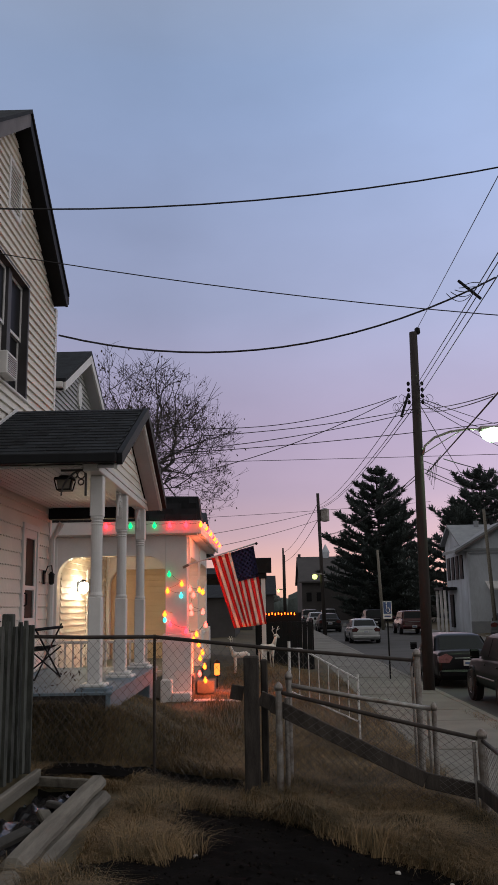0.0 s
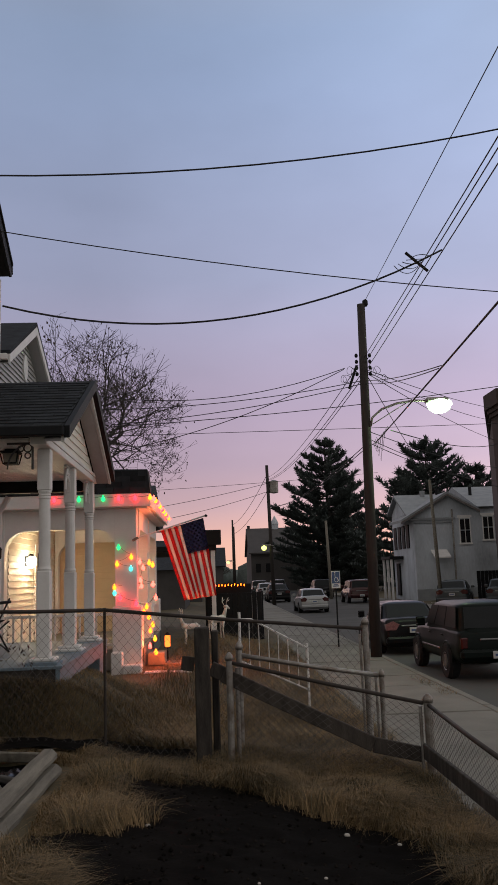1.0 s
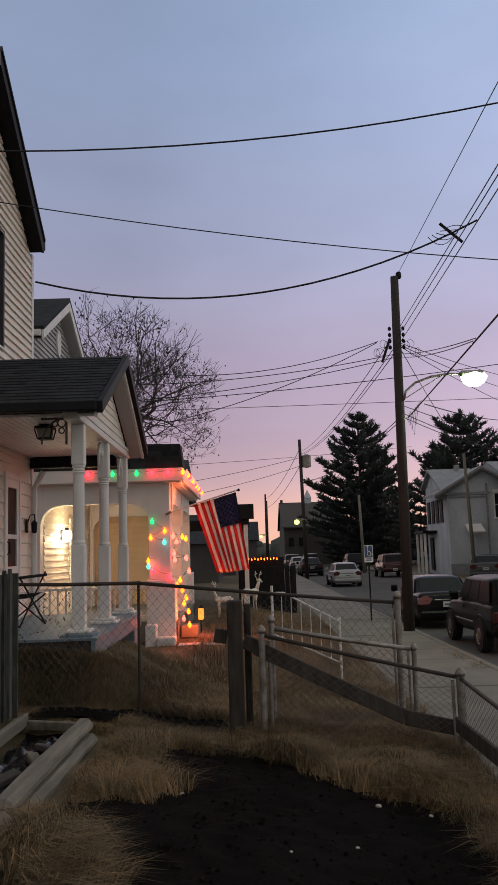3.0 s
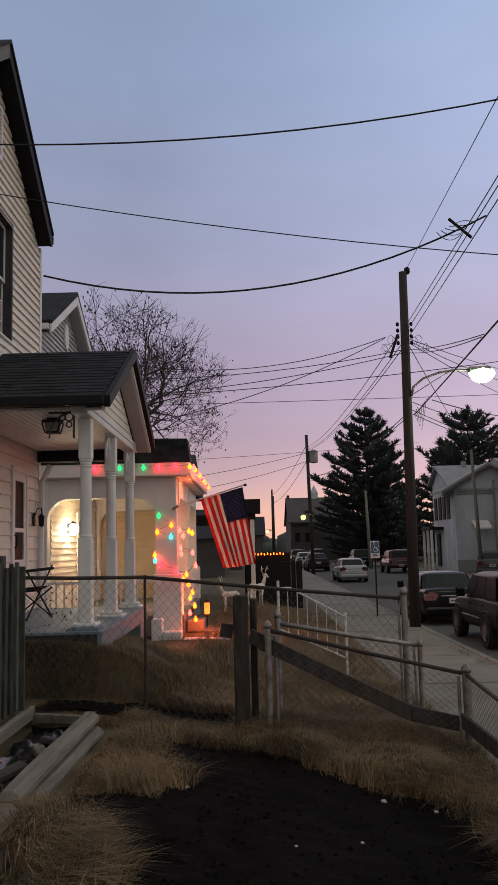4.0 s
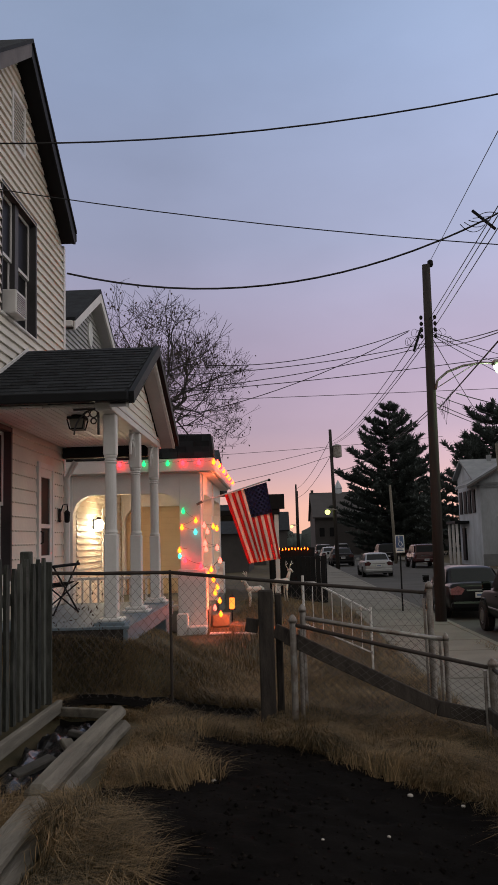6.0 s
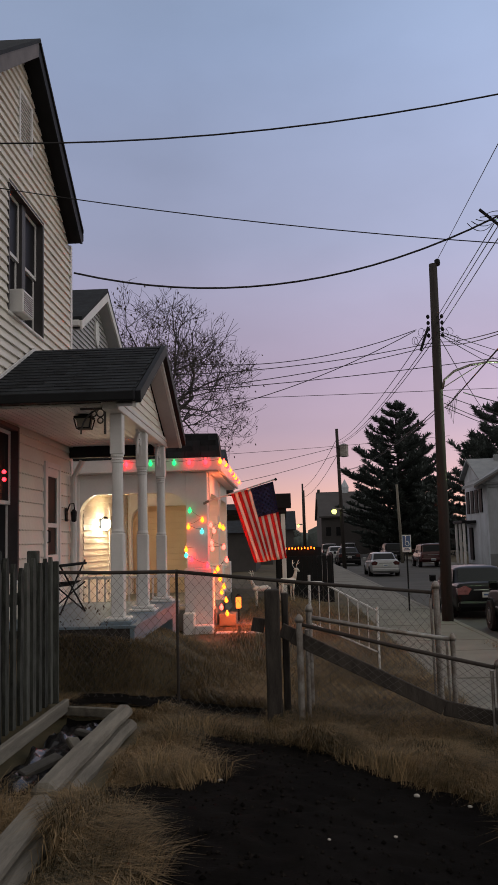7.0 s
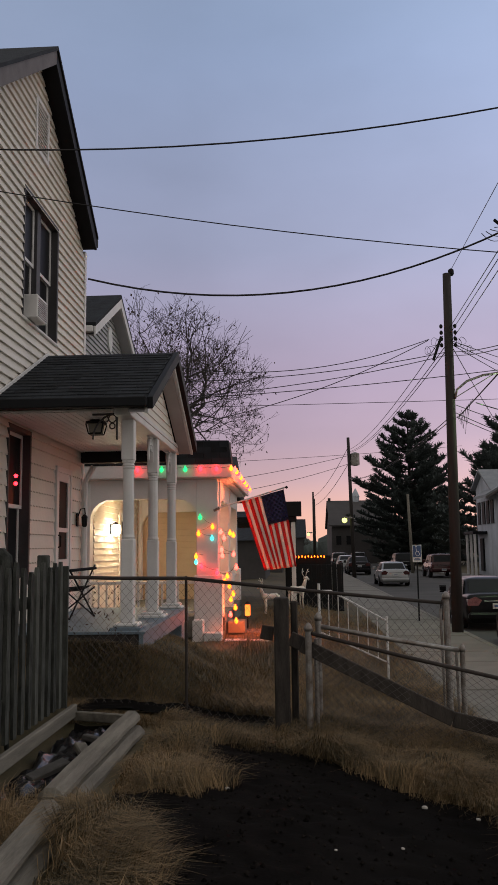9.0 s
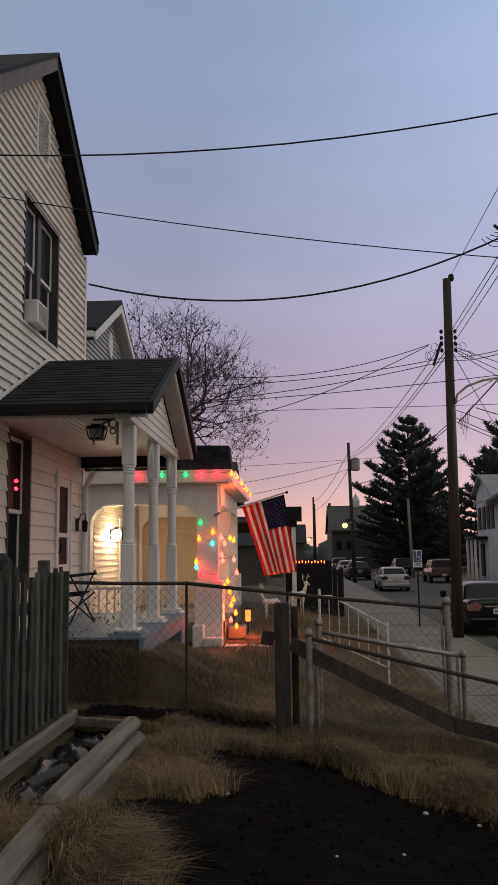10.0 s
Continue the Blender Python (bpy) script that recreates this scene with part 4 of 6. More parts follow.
bm = bmnew(); box(bm, 3.965, 4.12, 57, 400, -0.2, 0.135, 0.02); part("kerb_stone", bm, M_PAVE, kerb)
bm = bmnew(); box(bm, 11.45, 11.62, -40, 400, -0.2, 0.14, 0.02); tagged(part("kerb", bm, M_PAVE), "concrete kerb on the far side of the street", "kerb", kind="structure")
bm = bmnew(); box(bm, 11.62, 13.0, -40, 400, -0.1, 0.125); tagged(part("pavement", bm, M_PAVE), "concrete pavement across the street", "pavement", kind="structure")


# ---- black soil patches, and the bank's shade painted as a dark strip ----
def soil_shade_mask(x, y):
    n = 0.16 * noise.noise((x * 1.7, y * 1.7, 3.0)) + 0.12 * noise.noise((x * 5, y * 5, 7.0)) + 0.05 * noise.noise((x * 14, y * 14, 2.0))
    top = 7.38 - 0.9 * max(0.0, x + 0.1) ** 1.15 + n
    left = np.interp(y, (4.2, 4.7, 5.25, 5.5, 5.62, 5.75, 6.1, 6.5, 7.0, 7.5), (-0.75, -0.87, -1.13, -1.07, -0.85, -0.58, -0.56, -0.78, -0.92, -1.02)) + 0.6 * n
    main = y < top and y > 2.7 + 2 * n and x > left and x < 1.55 + n
    # dark strip imitates the shade on the cut face of the bank
    strip = -2.1 < x < -0.15 and abs(y - 8.50 + 0.12 * max(0.0, -1.0 - x)) < 0.29 + 0.5 * n
    in_bed = -1.95 < x < -1.42 and 5.4 < y < 7.6
    return main or strip or in_bed


def sheet(name, test, lift, material, x0, x1, y0, y1, step):
    bm = bmnew()
    vs = {}
    nx, ny = int((x1 - x0) / step), int((y1 - y0) / step)

    def v(i, j):
        if (i, j) not in vs:
            x, y = x0 + i * step, y0 + j * step
            vs[i, j] = bm.verts.new((x, y, ground_z(x, y) + lift + 0.03 * noise.noise((x * 6, y * 6, 1)) + 0.015 * noise.noise((x * 19, y * 19, 2))))
        return vs[i, j]
    for i in range(nx):
        for j in range(ny):
            if test(x0 + (i + .5) * step, y0 + (j + .5) * step):
                bm.faces.new((v(i, j), v(i + 1, j), v(i + 1, j + 1), v(i, j + 1)))
    return part(name, bm, material, smooth=True)


tagged(sheet("soil", soil_shade_mask, 0.055, M_SOILSHADE, -2.6, 1.9, 2.0, 9.2, 0.05), "patch of bare black soil, with a dark strip for the bank's shade", "soil", kind="structure")
rng = np.random.default_rng(4)
M_STONE = mat("pale_pebble", (0.5, 0.47, 0.43), 0.8, vary=0.2, bump=0.3)
for x, y, r in ((0.87, 6.15, 0.022), (-0.47, 5.85, 0.018), (0.6, 5.2, 0.012), (1.2, 6.0, 0.016), (0.2, 4.9, 0.01)):
    bm = bmnew(); bmesh.ops.create_icosphere(bm, subdivisions=2, radius=r)
    for vv in bm.verts:
        vv.co *= 1 + 0.25 * noise.noise(vv.co * 60); vv.co.z *= 0.6
    bmesh.ops.translate(bm, vec=(x, y, ground_z(x, y) + 0.065), verts=bm.verts)
    tagged(part("pebble", bm, M_STONE, smooth=True), "small pale pebble lying on black soil", "pebble", group="pebbles")


# ---- dry grass ----
def blades(name, count, x0, x1, y0, y1, long, label, clump, lean=1.25):
    pts = []
    tries = 0
    while len(pts) < count and tries < count * 12:
        tries += 1
        x, y = rng.uniform(x0, x1), rng.uniform(y0, y1)
        if soil_shade_mask(x, y) and (y > 8 or rng.random() > 0.22 or all(soil_shade_mask(x + dx, y + dy) for dx, dy in ((0.13, 0), (-0.13, 0), (0, 0.16)))):
            continue
        if -2.1 < x < (-1.2 if y > 5.3 else -1.2) and y < 7.65 and (y > 5.5 or y < 4.5) or (x < -1.66 and y > 9.1):
            continue
        k = noise.noise((x * clump, y * clump, 5.0))
        if k < -0.25 and rng.random() < 0.7:
            continue
        pts.append((x, y, k))
    verts, faces = [], []
    for x, y, k in pts:
        z = ground_z(x, y) - 0.01
        ln = long * (0.45 + 0.9 * rng.random()) * (0.75 + 0.7 * max(0, k)) * (0.55 if x < -0.2 and 7.5 < y < 8.6 else 0.45 if x < -0.95 and y > 5.3 else 1.0)
        a = 2.2 * noise.noise((x * 0.9, y * 0.9, 9.0)) * math.pi + rng.normal(0, 0.8)
        dx, dy = math.cos(a), math.sin(a)
        s = lean * (0.5 + 0.7 * rng.random())
        w = 0.0009 + 0.0011 * rng.random()
        p = [(x, y, z), (x + dx * ln * 0.35 * s, y + dy * ln * 0.35 * s, z + ln * 0.62), (x + dx * ln * s, y + dy * ln * s, z + ln * (0.80 - 0.35 * s * rng.random()))]
        sx, sy = -dy * w, dx * w
        b = len(verts)
        verts += [(p[0][0] - sx, p[0][1] - sy, p[0][2]), (p[0][0] + sx, p[0][1] + sy, p[0][2]), (p[1][0] - sx, p[1][1] - sy, p[1][2]), (p[1][0] + sx, p[1][1] + sy, p[1][2]), p[2]]
        faces += [(b, b + 1, b + 3, b + 2), (b + 2, b + 3, b + 4)]
    me = bpy.data.meshes.new(name)
    me.from_pydata(verts, [], faces)
    me.materials.append(M_BLADE)
    return tagged(new(name, me), label, "grass", kind="stuff")


blades("dry_grass", 105000, -1.25, 1.95, 3.4, 8.4, 0.27, "long matted tan winter grass round the soil", 2.2)
blades("dry_grass", 40000, -3.2, 1.9, 8.2, 11.5, 0.22, "tan winter grass along the wire fence", 1.6)
blades("dry_grass", 26000, -2.9, -0.2, 8.62, 9.3, 0.27, "thick tan winter grass on the bank below the porch", 1.8)
blades("dry_grass", 7000, -2.5, -1.2, 7.66, 8.7, 0.2, "tan grass at the end of the picket fence", 2.0)
blades("dry_grass", 3500, -2.0, -1.2, 4.2, 6.0, 0.20, "dry grass growing over the timber bed", 3.0)
blades("dry_grass", 22000, -1.6, 1.95, 11.5, 24, 0.22, "dry lawn in front of the neighbouring porch", 1.0)
blades("dry_grass", 700, 1.9, 2.06, 3, 12, 0.14, "dry grass tufts at the pavement edge", 2.0)
blades("dry_grass", 900, 3.7, 4.2, 14.2, 16.6, 0.12, "tufts of dry grass at the kerb", 3.0)

# clods and crumbs of the black soil
verts, faces = [], []
for _ in range(2600):
    x, y = rng.uniform(-1.2, 1.7), rng.uniform(3.6, 7.4)
    if not soil_shade_mask(x, y):
        continue
    r = 0.004 + 0.014 * rng.random() ** 3
    b, z = len(verts), ground_z(x, y) + 0.055 + 0.03 * noise.noise((x * 6, y * 6, 1)) + 0.3 * r
    verts += [(x + dx * r * rng.uniform(.7, 1.3), y + dy * r * rng.uniform(.7, 1.3), z + dz * r * rng.uniform(.6, 1.1)) for dx, dy, dz in ((1, 0, 0), (0, 1, 0), (-1, 0, 0), (0, -1, 0), (0, 0, 1), (0, 0, -1))]
    faces += [(b, b + 1, b + 4), (b + 1, b + 2, b + 4), (b + 2, b + 3, b + 4), (b + 3, b, b + 4), (b + 1, b, b + 5), (b + 2, b + 1, b + 5), (b + 3, b + 2, b + 5), (b, b + 3, b + 5)]
me = bpy.data.meshes.new("soil_clods")
me.from_pydata(verts, [], faces)
me.materials.append(mat("soil_crumb", (0.013, 0.011, 0.010), 1.0, vary=0.6, bump=0.3, spec=0.05, island=0.8))
tagged(new("soil_clods", me), "small crumbs of dark soil", "soil", kind="stuff")

# ---- timber edged bed ----
bed = thing("timber_edging", "weathered stacked landscape timbers edging a bed", "timber edging")


def timber(a, b, w=0.15, h=0.115, parent=bed):
    bm = bmnew()
    vs = beam(bm, a, b, w, h, 0.042)
    bmesh.ops.subdivide_edges(bm, edges=[e for e in bm.edges if e.calc_length() > 0.8], cuts=9)
    for v in bm.verts:
        v.co += Vector((0.007 * noise.noise(v.co * 3), 0, 0.008 * noise.noise(v.co * 2.3 + Vector((5, 0, 0)))))
    return part("timber", bm, M_TIMBER, parent)


timber((-1.40, 7.40, 0.745), (-1.43, 4.98, 0.745)), timber((-1.36, 7.38, 0.63), (-1.40, 5.0, 0.63)), timber((-1.33, 7.3, 0.52), (-1.37, 5.05, 0.52))
timber((-1.39, 4.88, 0.73), (-1.29, 2.4, 0.72)), timber((-1.34, 4.86, 0.615), (-1.24, 2.4, 0.61)), timber((-1.30, 4.86, 0.50), (-1.20, 2.4, 0.5))
board_edge = thing("bed_board", "weathered board edging below the picket fence", "board")
bm = bmnew(); beam(bm, (-1.98, 7.70, 0.745), (-1.98, 3.0, 0.745), 0.05, 0.11, 0.008); part("board", bm, M_TIMBER, board_edge)
bm = bmnew(); beam(bm, (-1.98, 7.68, 0.70), (-1.45, 7.5, 0.70), 0.05, 0.08, 0.008); part("board", bm, M_TIMBER, board_edge)
# dark plastic sheet and scraps inside the bed
M_PLASTIC = mat("black_plastic", (0.012, 0.012, 0.014), 0.22, vary=0.3, scale=5, fine=20, bump=0.4)
bm = bmnew()
g = [[bm.verts.new((-1.955 + 0.5 * i / 24, 5.2 + 2.4 * j / 60, 0.60 + 0.07 * noise.noise((i * 0.22, j * 0.16, 0)) + 0.03 * noise.noise((i * 0.6, j * 0.45, 4)))) for j in range(61)] for i in range(25)]
for i in range(24):
    for j in range(60):
        bm.faces.new((g[i][j], g[i + 1][j], g[i + 1][j + 1], g[i][j + 1]))
tagged(part("plastic_sheet", bm, M_PLASTIC, smooth=True), "crumpled black plastic sheet in the timber bed", "plastic sheet")
for x, y, rz, c in ((-1.62, 6.6, 30, M_TIMBER), (-1.75, 6.1, -40, M_WOOD), (-1.58, 7.0, 80, M_WOOD)):
    bm = bmnew(); box(bm, -0.05, 0.05, -0.16, 0.16, 0, 0.05, 0.01, pose(x, y, 0.60, 12, 8, rz))
    tagged(part("wood_scrap", bm, c), "scrap of weathered wood lying in the bed", "wood scrap", group="wood scraps")

# ---- picket fence ----
picket_fence = thing("picket_fence", "grey weathered wooden picket fence with pointed tops", "fence")
for k in range(26):
    y = 7.48 - 0.172 * k
    hgt = 2.06 + 0.07 * noise.noise((k * 3.1, 0, 0)) - 0.02 * (k % 3)
    bm = bmnew()
    prism(bm, [(y - 0.04, 0.8), (y + 0.04, 0.8), (y + 0.04, hgt - 0.07), (y + 0.018, hgt), (y - 0.018, hgt), (y - 0.04, hgt - 0.07)], "x", -2.078, -2.052)
    bmesh.ops.rotate(bm, cent=(-2.06, y, 0.8), matrix=Matrix.Rotation(0.05 * noise.noise((k * 7.7, 1, 0)), 3, "X"), verts=bm.verts)
    part("picket", bm, M_PICKET, picket_fence)
bm = bmnew(); tube(bm, [(-2.18, 6.25, 0.7), (-2.18, 6.25, 1.98), (-2.18, 6.25, 2.12), (-2.18, 6.25, 2.18)], [0.09, 0.095, 0.085, 0.03], 12); part("post", bm, M_PICKET, picket_fence, "round grey post", smooth=True)
for z in (1.05, 1.75):
    bm = bmnew(); beam(bm, (-2.10, 7.58, z), (-2.10, 3.0, z), 0.04, 0.09, 0.004); part("rail", bm, M_PICKET, picket_fence)
for y, hh in ((7.3, 2.12), (5.2, 2.1)):
    bm = bmnew(); box(bm, -2.21, -2.12, y - 0.045, y + 0.045, 0.6, hh, 0.008); part("post", bm, M_PICKET, picket_fence)
bm = bmnew(); box(bm, -2.10, -2.02, 7.57, 7.60, 0.78, 2.02, 0.004); part("end_board", bm, M_PICKET, picket_fence)


# ---- wire fences ----
def netting(bm, a, b, top_a, top_b, low_a, low_b, pitch=0.085, r=0.0017):
    """Diamond netting between two ends; top and low are heights at each end."""
    a, b = Vector(a), Vector(b)
    ln = (b - a).length

    def at(u, z):
        p = a.lerp(b, u / ln)
        return Vector((p.x, p.y, z))
    for s in (1, -1):
        c = -1.6
        while c < ln + 1.6:
            ends = []
            steps = 40
            for k in range(steps + 1):
                v = k / steps
                u = c + s * v * 1.15
                inside = 0 <= u <= ln
                if inside:
                    t = u / ln
                    lo, hi = low_a + (low_b - low_a) * t, top_a + (top_b - top_a) * t
                    ends.append(at(u, lo + (hi - lo) * v))
            if len(ends) > 1:
                tube(bm, [ends[0], ends[-1]], r, 3, cap=False)
            c += pitch


M_NET = mat("chain_link_wire", (0.16, 0.15, 0.14), 0.6, metal=0.5, vary=0.3, scale=9, bump=0, tint=(0.06, 0.05, 0.045))


def pipe_post(fence, x, y, z0, z1, r=0.03, material=M_GALV, cap=True):
    bm = bmnew(); tube(bm, [(x, y, z0), (x, y, z1)], r, 12); p = part("post", bm, material, fence)
    if cap:
        bm = bmnew(); lathe(bm, [(r * 1.2, z1 - 0.02), (r * 1.25, z1 + 0.01), (r * 0.9, z1 + 0.035), (r * 0.3, z1 + 0.055)], x, y, 12); part("cap", bm, material, p, smooth=True)
    return p


def wire_fence(label, corners, material=M_DARKRAIL, r=0.018, low=None):
    """A top pipe through its corners, and netting below it down to the ground."""
    ob = thing("chain_link_fence", label, "fence", group="chain link fences")
    for (x0, y0, z0), (x1, y1, z1) in zip(corners, corners[1:]):
        bm = bmnew(); tube(bm, [(x0, y0, z0), ((x0 + x1) / 2, (y0 + y1) / 2, (z0 + z1) / 2 - 0.008), (x1, y1, z1)], r, 8); part("rail", bm, material, ob, smooth=True)
        l0, l1 = (ground_z(min(x, 1.98), y) + 0.02 for x, y in ((x0, y0), (x1, y1)))
        bm = bmnew(); netting(bm, (x0, y0, 0), (x1, y1, 0), z0 + 0.01, z1 + 0.01, l0, l1); part("netting", bm, M_NET, ob)
    return ob


fence_a = wire_fence("chain link fence with a dark top pipe between the yards", [(-2.5, 8.5, 1.90), (-1.08, 8.5, 1.87), (1.44, 8.5, 1.605)])
pipe_post(fence_a, -1.08, 8.53, 0.6, 1.89, 0.014, M_DARKRAIL, cap=False)
pipe_post(fence_a, 1.48, 8.5, 0.15, 1.66, 0.032)
bm = bmnew(); tube(bm, [(1.42, 8.48, 1.55), (1.43, 8.48, 0.3)], 0.012, 6); part("tension_bar", bm, M_GALV, fence_a)
gate = wire_fence("galvanised chain link gate with a pale rusted pipe frame", [(0.24, 8.2, 1.415), (1.53, 8.2, 1.185)], M_GALV, 0.022)
pipe_post(gate, 0.22, 8.2, 0.3, 1.49, 0.03)
pipe_post(gate, 1.56, 8.2, 0.15, 1.19, 0.024)
bm = bmnew(); tube(bm, [(1.50, 8.18, 1.17), (1.51, 8.18, 0.3)], 0.012, 6); part("tension_bar", bm, M_GALV, gate)
fence_b = wire_fence("chain link fence with a rusted pipe stepping down to the pavement", [(0.12, 7.9, 1.385), (1.80, 7.6, 1.005)])
pipe_post(fence_b, 0.12, 7.9, 0.3, 1.42, 0.031)
pipe_post(fence_b, 0.19, 7.95, 0.3, 1.33, 0.02, cap=False)
bm = bmnew(); tube(bm, [(1.77, 7.6, 0.98), (1.77, 7.6, 0.25)], 0.014, 6); part("tension_bar", bm, M_GALV, fence_b)
fence_f = wire_fence("chain link front fence along the pavement", [(1.84, 7.6, 0.99), (1.84, 5.2, 0.90), (1.84, 2.4, 0.88)])
pipe_post(fence_f, 1.84, 7.6, 0.1, 1.03, 0.038)
pipe_post(fence_f, 1.84, 4.6, 0.1, 0.93, 0.03)
# dead vine leaves caught in the netting before the porch
verts, faces = [], []
for _ in range(150):
    c = Vector((rng.uniform(-2.4, -1.7), 8.47, 1.0 + 0.8 * rng.random() ** 1.2))
    a, b = Vector((rng.normal(0, 1), rng.normal(0, 0.5), rng.normal(0, 1))).normalized() * 0.008, Vector((rng.normal(0, 1), rng.normal(0, 0.5), rng.normal(-0.5, 1))).normalized() * 0.018
    i = len(verts)
    verts += [c - b, c + a, c + b, c - a]
    faces.append((i, i + 1, i + 2, i + 3))
me = bpy.data.meshes.new("vine_leaves")
me.from_pydata(verts, [], faces)
me.materials.append(M_LEAF)
tagged(new("vine_leaves", me), "shrivelled dead vine leaves caught in the netting", "leaves", kind="stuff")
# wooden posts and the sloping board
rail_fence = thing("wooden_rail", "weathered wooden posts with a sloping grey board rail", "fence")
bm = bmnew(); box(bm, -0.195, -0.055, 7.95, 8.07, 0.25, 1.70, 0.014); part("post", bm, M_RAILWOOD, rail_fence)
bm = bmnew(); box(bm, -0.04, 0.025, 8.09, 8.17, 0.25, 1.66, 0.012); part("post", bm, M_RAILWOOD, rail_fence)
for a, b in (((-0.05, 8.0, 1.33), (0.12, 7.97, 1.25)), ((-0.32, 8.09, 1.38), (-0.2, 8.09, 1.36)), ((0.06, 7.97, 1.27), (1.36, 7.68, 0.66)), ((1.36, 7.68, 0.66), (1.80, 7.66, 0.56)), ((1.79, 7.62, 0.60), (1.80, 3.0, 0.62))):
    bm = bmnew(); beam(bm, a, b, 0.035, 0.13, 0.006); part("board", bm, M_RAILWOOD, rail_fence)


# ---- utility poles and wires ----
def utility_pole(x, y, top, label, lean=0.0, r=0.15, material=M_POLE):
    ob = thing("utility_pole", label, "utility pole", group="utility poles")
    bm = bmnew(); tube(bm, [(x, y, -0.1), (x + lean * 0.5, y, top * 0.5), (x + lean, y, top)], [r, r * 0.87, r * 0.72], 16); part("shaft", bm, material, ob, smooth=True)
    return ob


P1 = (3.87, 20.8)
pole = utility_pole(*P1, 8.95, "tall dark wooden utility pole at the kerb with wires and insulators", lean=0.1, r=0.14)
bm = bmnew(); lathe(bm, [(0.05, 8.90), (0.075, 8.95), (0.07, 9.05), (0.03, 9.08)], 4.08, 20.8, 8); part("insulator", bm, M_DARK, pole)
for k in range(4):
    for s in (-1, 1):
        bm = bmnew(); lathe(bm, [(0.025, 7.05 + 0.16 * k), (0.042, 7.08 + 0.16 * k), (0.042, 7.12 + 0.16 * k), (0.02, 7.15 + 0.16 * k)], 3.93 + s * 0.17, 20.72, 8); part("insulator", bm, M_DARK, pole)
bm = bmnew()
for s in (-1, 1):
    for k in range(4):
        c = Vector((3.93 + s * (0.25 + 0.09 * k), 20.7, 7.15 - 0.05 * k + 0.1 * math.sin(k * 2)))
        tube(bm, [c + Vector(((0.07 + 0.02 * (k % 3)) * math.cos(a), 0.05 * math.sin(2 * a), 0.10 * math.sin(a))) for a in [q * 0.62 for q in range(11)]], 0.006, 4)
tagged(part("wire_loops", bm, M_WIRE, pole), kind="stuff")
bm = bmnew()
for k in range(4):
    tube(bm, [(4.05 + 0.03 * k, 20.6, 5.3 + 0.05 * k), (4.12 + 0.05 * k, 20.6, 5.1 - 0.12 * (k % 3)), (4.2 + 0.05 * k, 20.62, 5.38 + 0.05 * k), (4.3 + 0.05 * k, 20.66, 5.55 + 0.06 * k)], 0.007, 5)
part("cable_bundle", bm, M_WIRE, pole)
# street lamp on the pole's curved arm
street_lamp = thing("street_lamp", "lit greenish-white street lamp on a curved steel arm", "street lamp", at=pose(3.98, 20.7, 0))
bm = bmnew(); tube(bm, [(0.05, 0, 5.75), (0.1, 0, 5.97), (0.35, 0, 6.18), (0.75, 0, 6.32), (1.2, 0, 6.38), (1.5, 0, 6.36)], 0.03, 8); part("arm", bm, M_GALV, street_lamp, smooth=True)
bm = bmnew(); tube(bm, [(0.1, 0, 5.8), (0.6, 0, 6.1), (1.0, 0, 6.33)], 0.012, 6); part("brace", bm, M_GALV, street_lamp)
bm = bmnew(); box(bm, 1.45, 2.05, -0.13, 0.13, 6.30, 6.44, 0.05); part("housing", bm, M_GALV, street_lamp)
# lens is oversized and a glowing bowl added to imitate the lamp's halo
bm = bmnew(); bmesh.ops.create_uvsphere(bm, u_segments=16, v_segments=8, radius=0.26)
bmesh.ops.transform(bm, matrix=pose(1.82, 0, 6.28) @ Matrix.Diagonal((1.3, 0.7, 0.6, 1)), verts=bm.verts); part("lens", bm, glow("street_lamp_glow", (0.72, 1.0, 0.66), 8), street_lamp, smooth=True)
bm = bmnew(); lathe(bm, [(0.30, 6.29), (0.31, 6.25), (0.26, 6.14), (0.15, 6.06), (0.04, 6.04)], 1.82, 0, 18); part("halo_bowl", bm, glow("halo_glow", (0.60, 1.0, 0.50), 5.0), street_lamp, smooth=True)
sl = new("street_lamp_light", bpy.data.lights.new("street_lamp_light", "POINT"))
sl.data.energy, sl.data.color, sl.data.shadow_soft_size, sl.location = 230, (0.70, 1.0, 0.58), 0.2, (5.8, 20.7, 6.05)

pole_b = utility_pole(4.35, 62, 10.2, "distant utility pole carrying a grey transformer can", lean=-0.2)
bm = bmnew(); lathe(bm, [(0.1, 8.1), (0.33, 8.15), (0.33, 9.0), (0.1, 9.1)], 4.62, 62, 12); part("transformer", bm, M_GALV, pole_b)
bm = bmnew(); box(bm, 4.2, 4.4, 61.95, 62.05, 8.4, 8.5); part("bracket", bm, M_GALV, pole_b)
for x, y, top in ((2.65, 110, 9.4), (3.0, 118, 9.0)):
    utility_pole(x, y, top, "far slim utility pole against the sunset")
pole_r = utility_pole(13.35, 50, 7.5, "weathered grey bare pole in front of the white house", lean=-0.25, r=0.12, material=M_TIMBER)
pole_c = utility_pole(9.9, 72, 6.6, "short bare pole before the dark conifer", lean=-0.2, r=0.14, material=M_TIMBER)


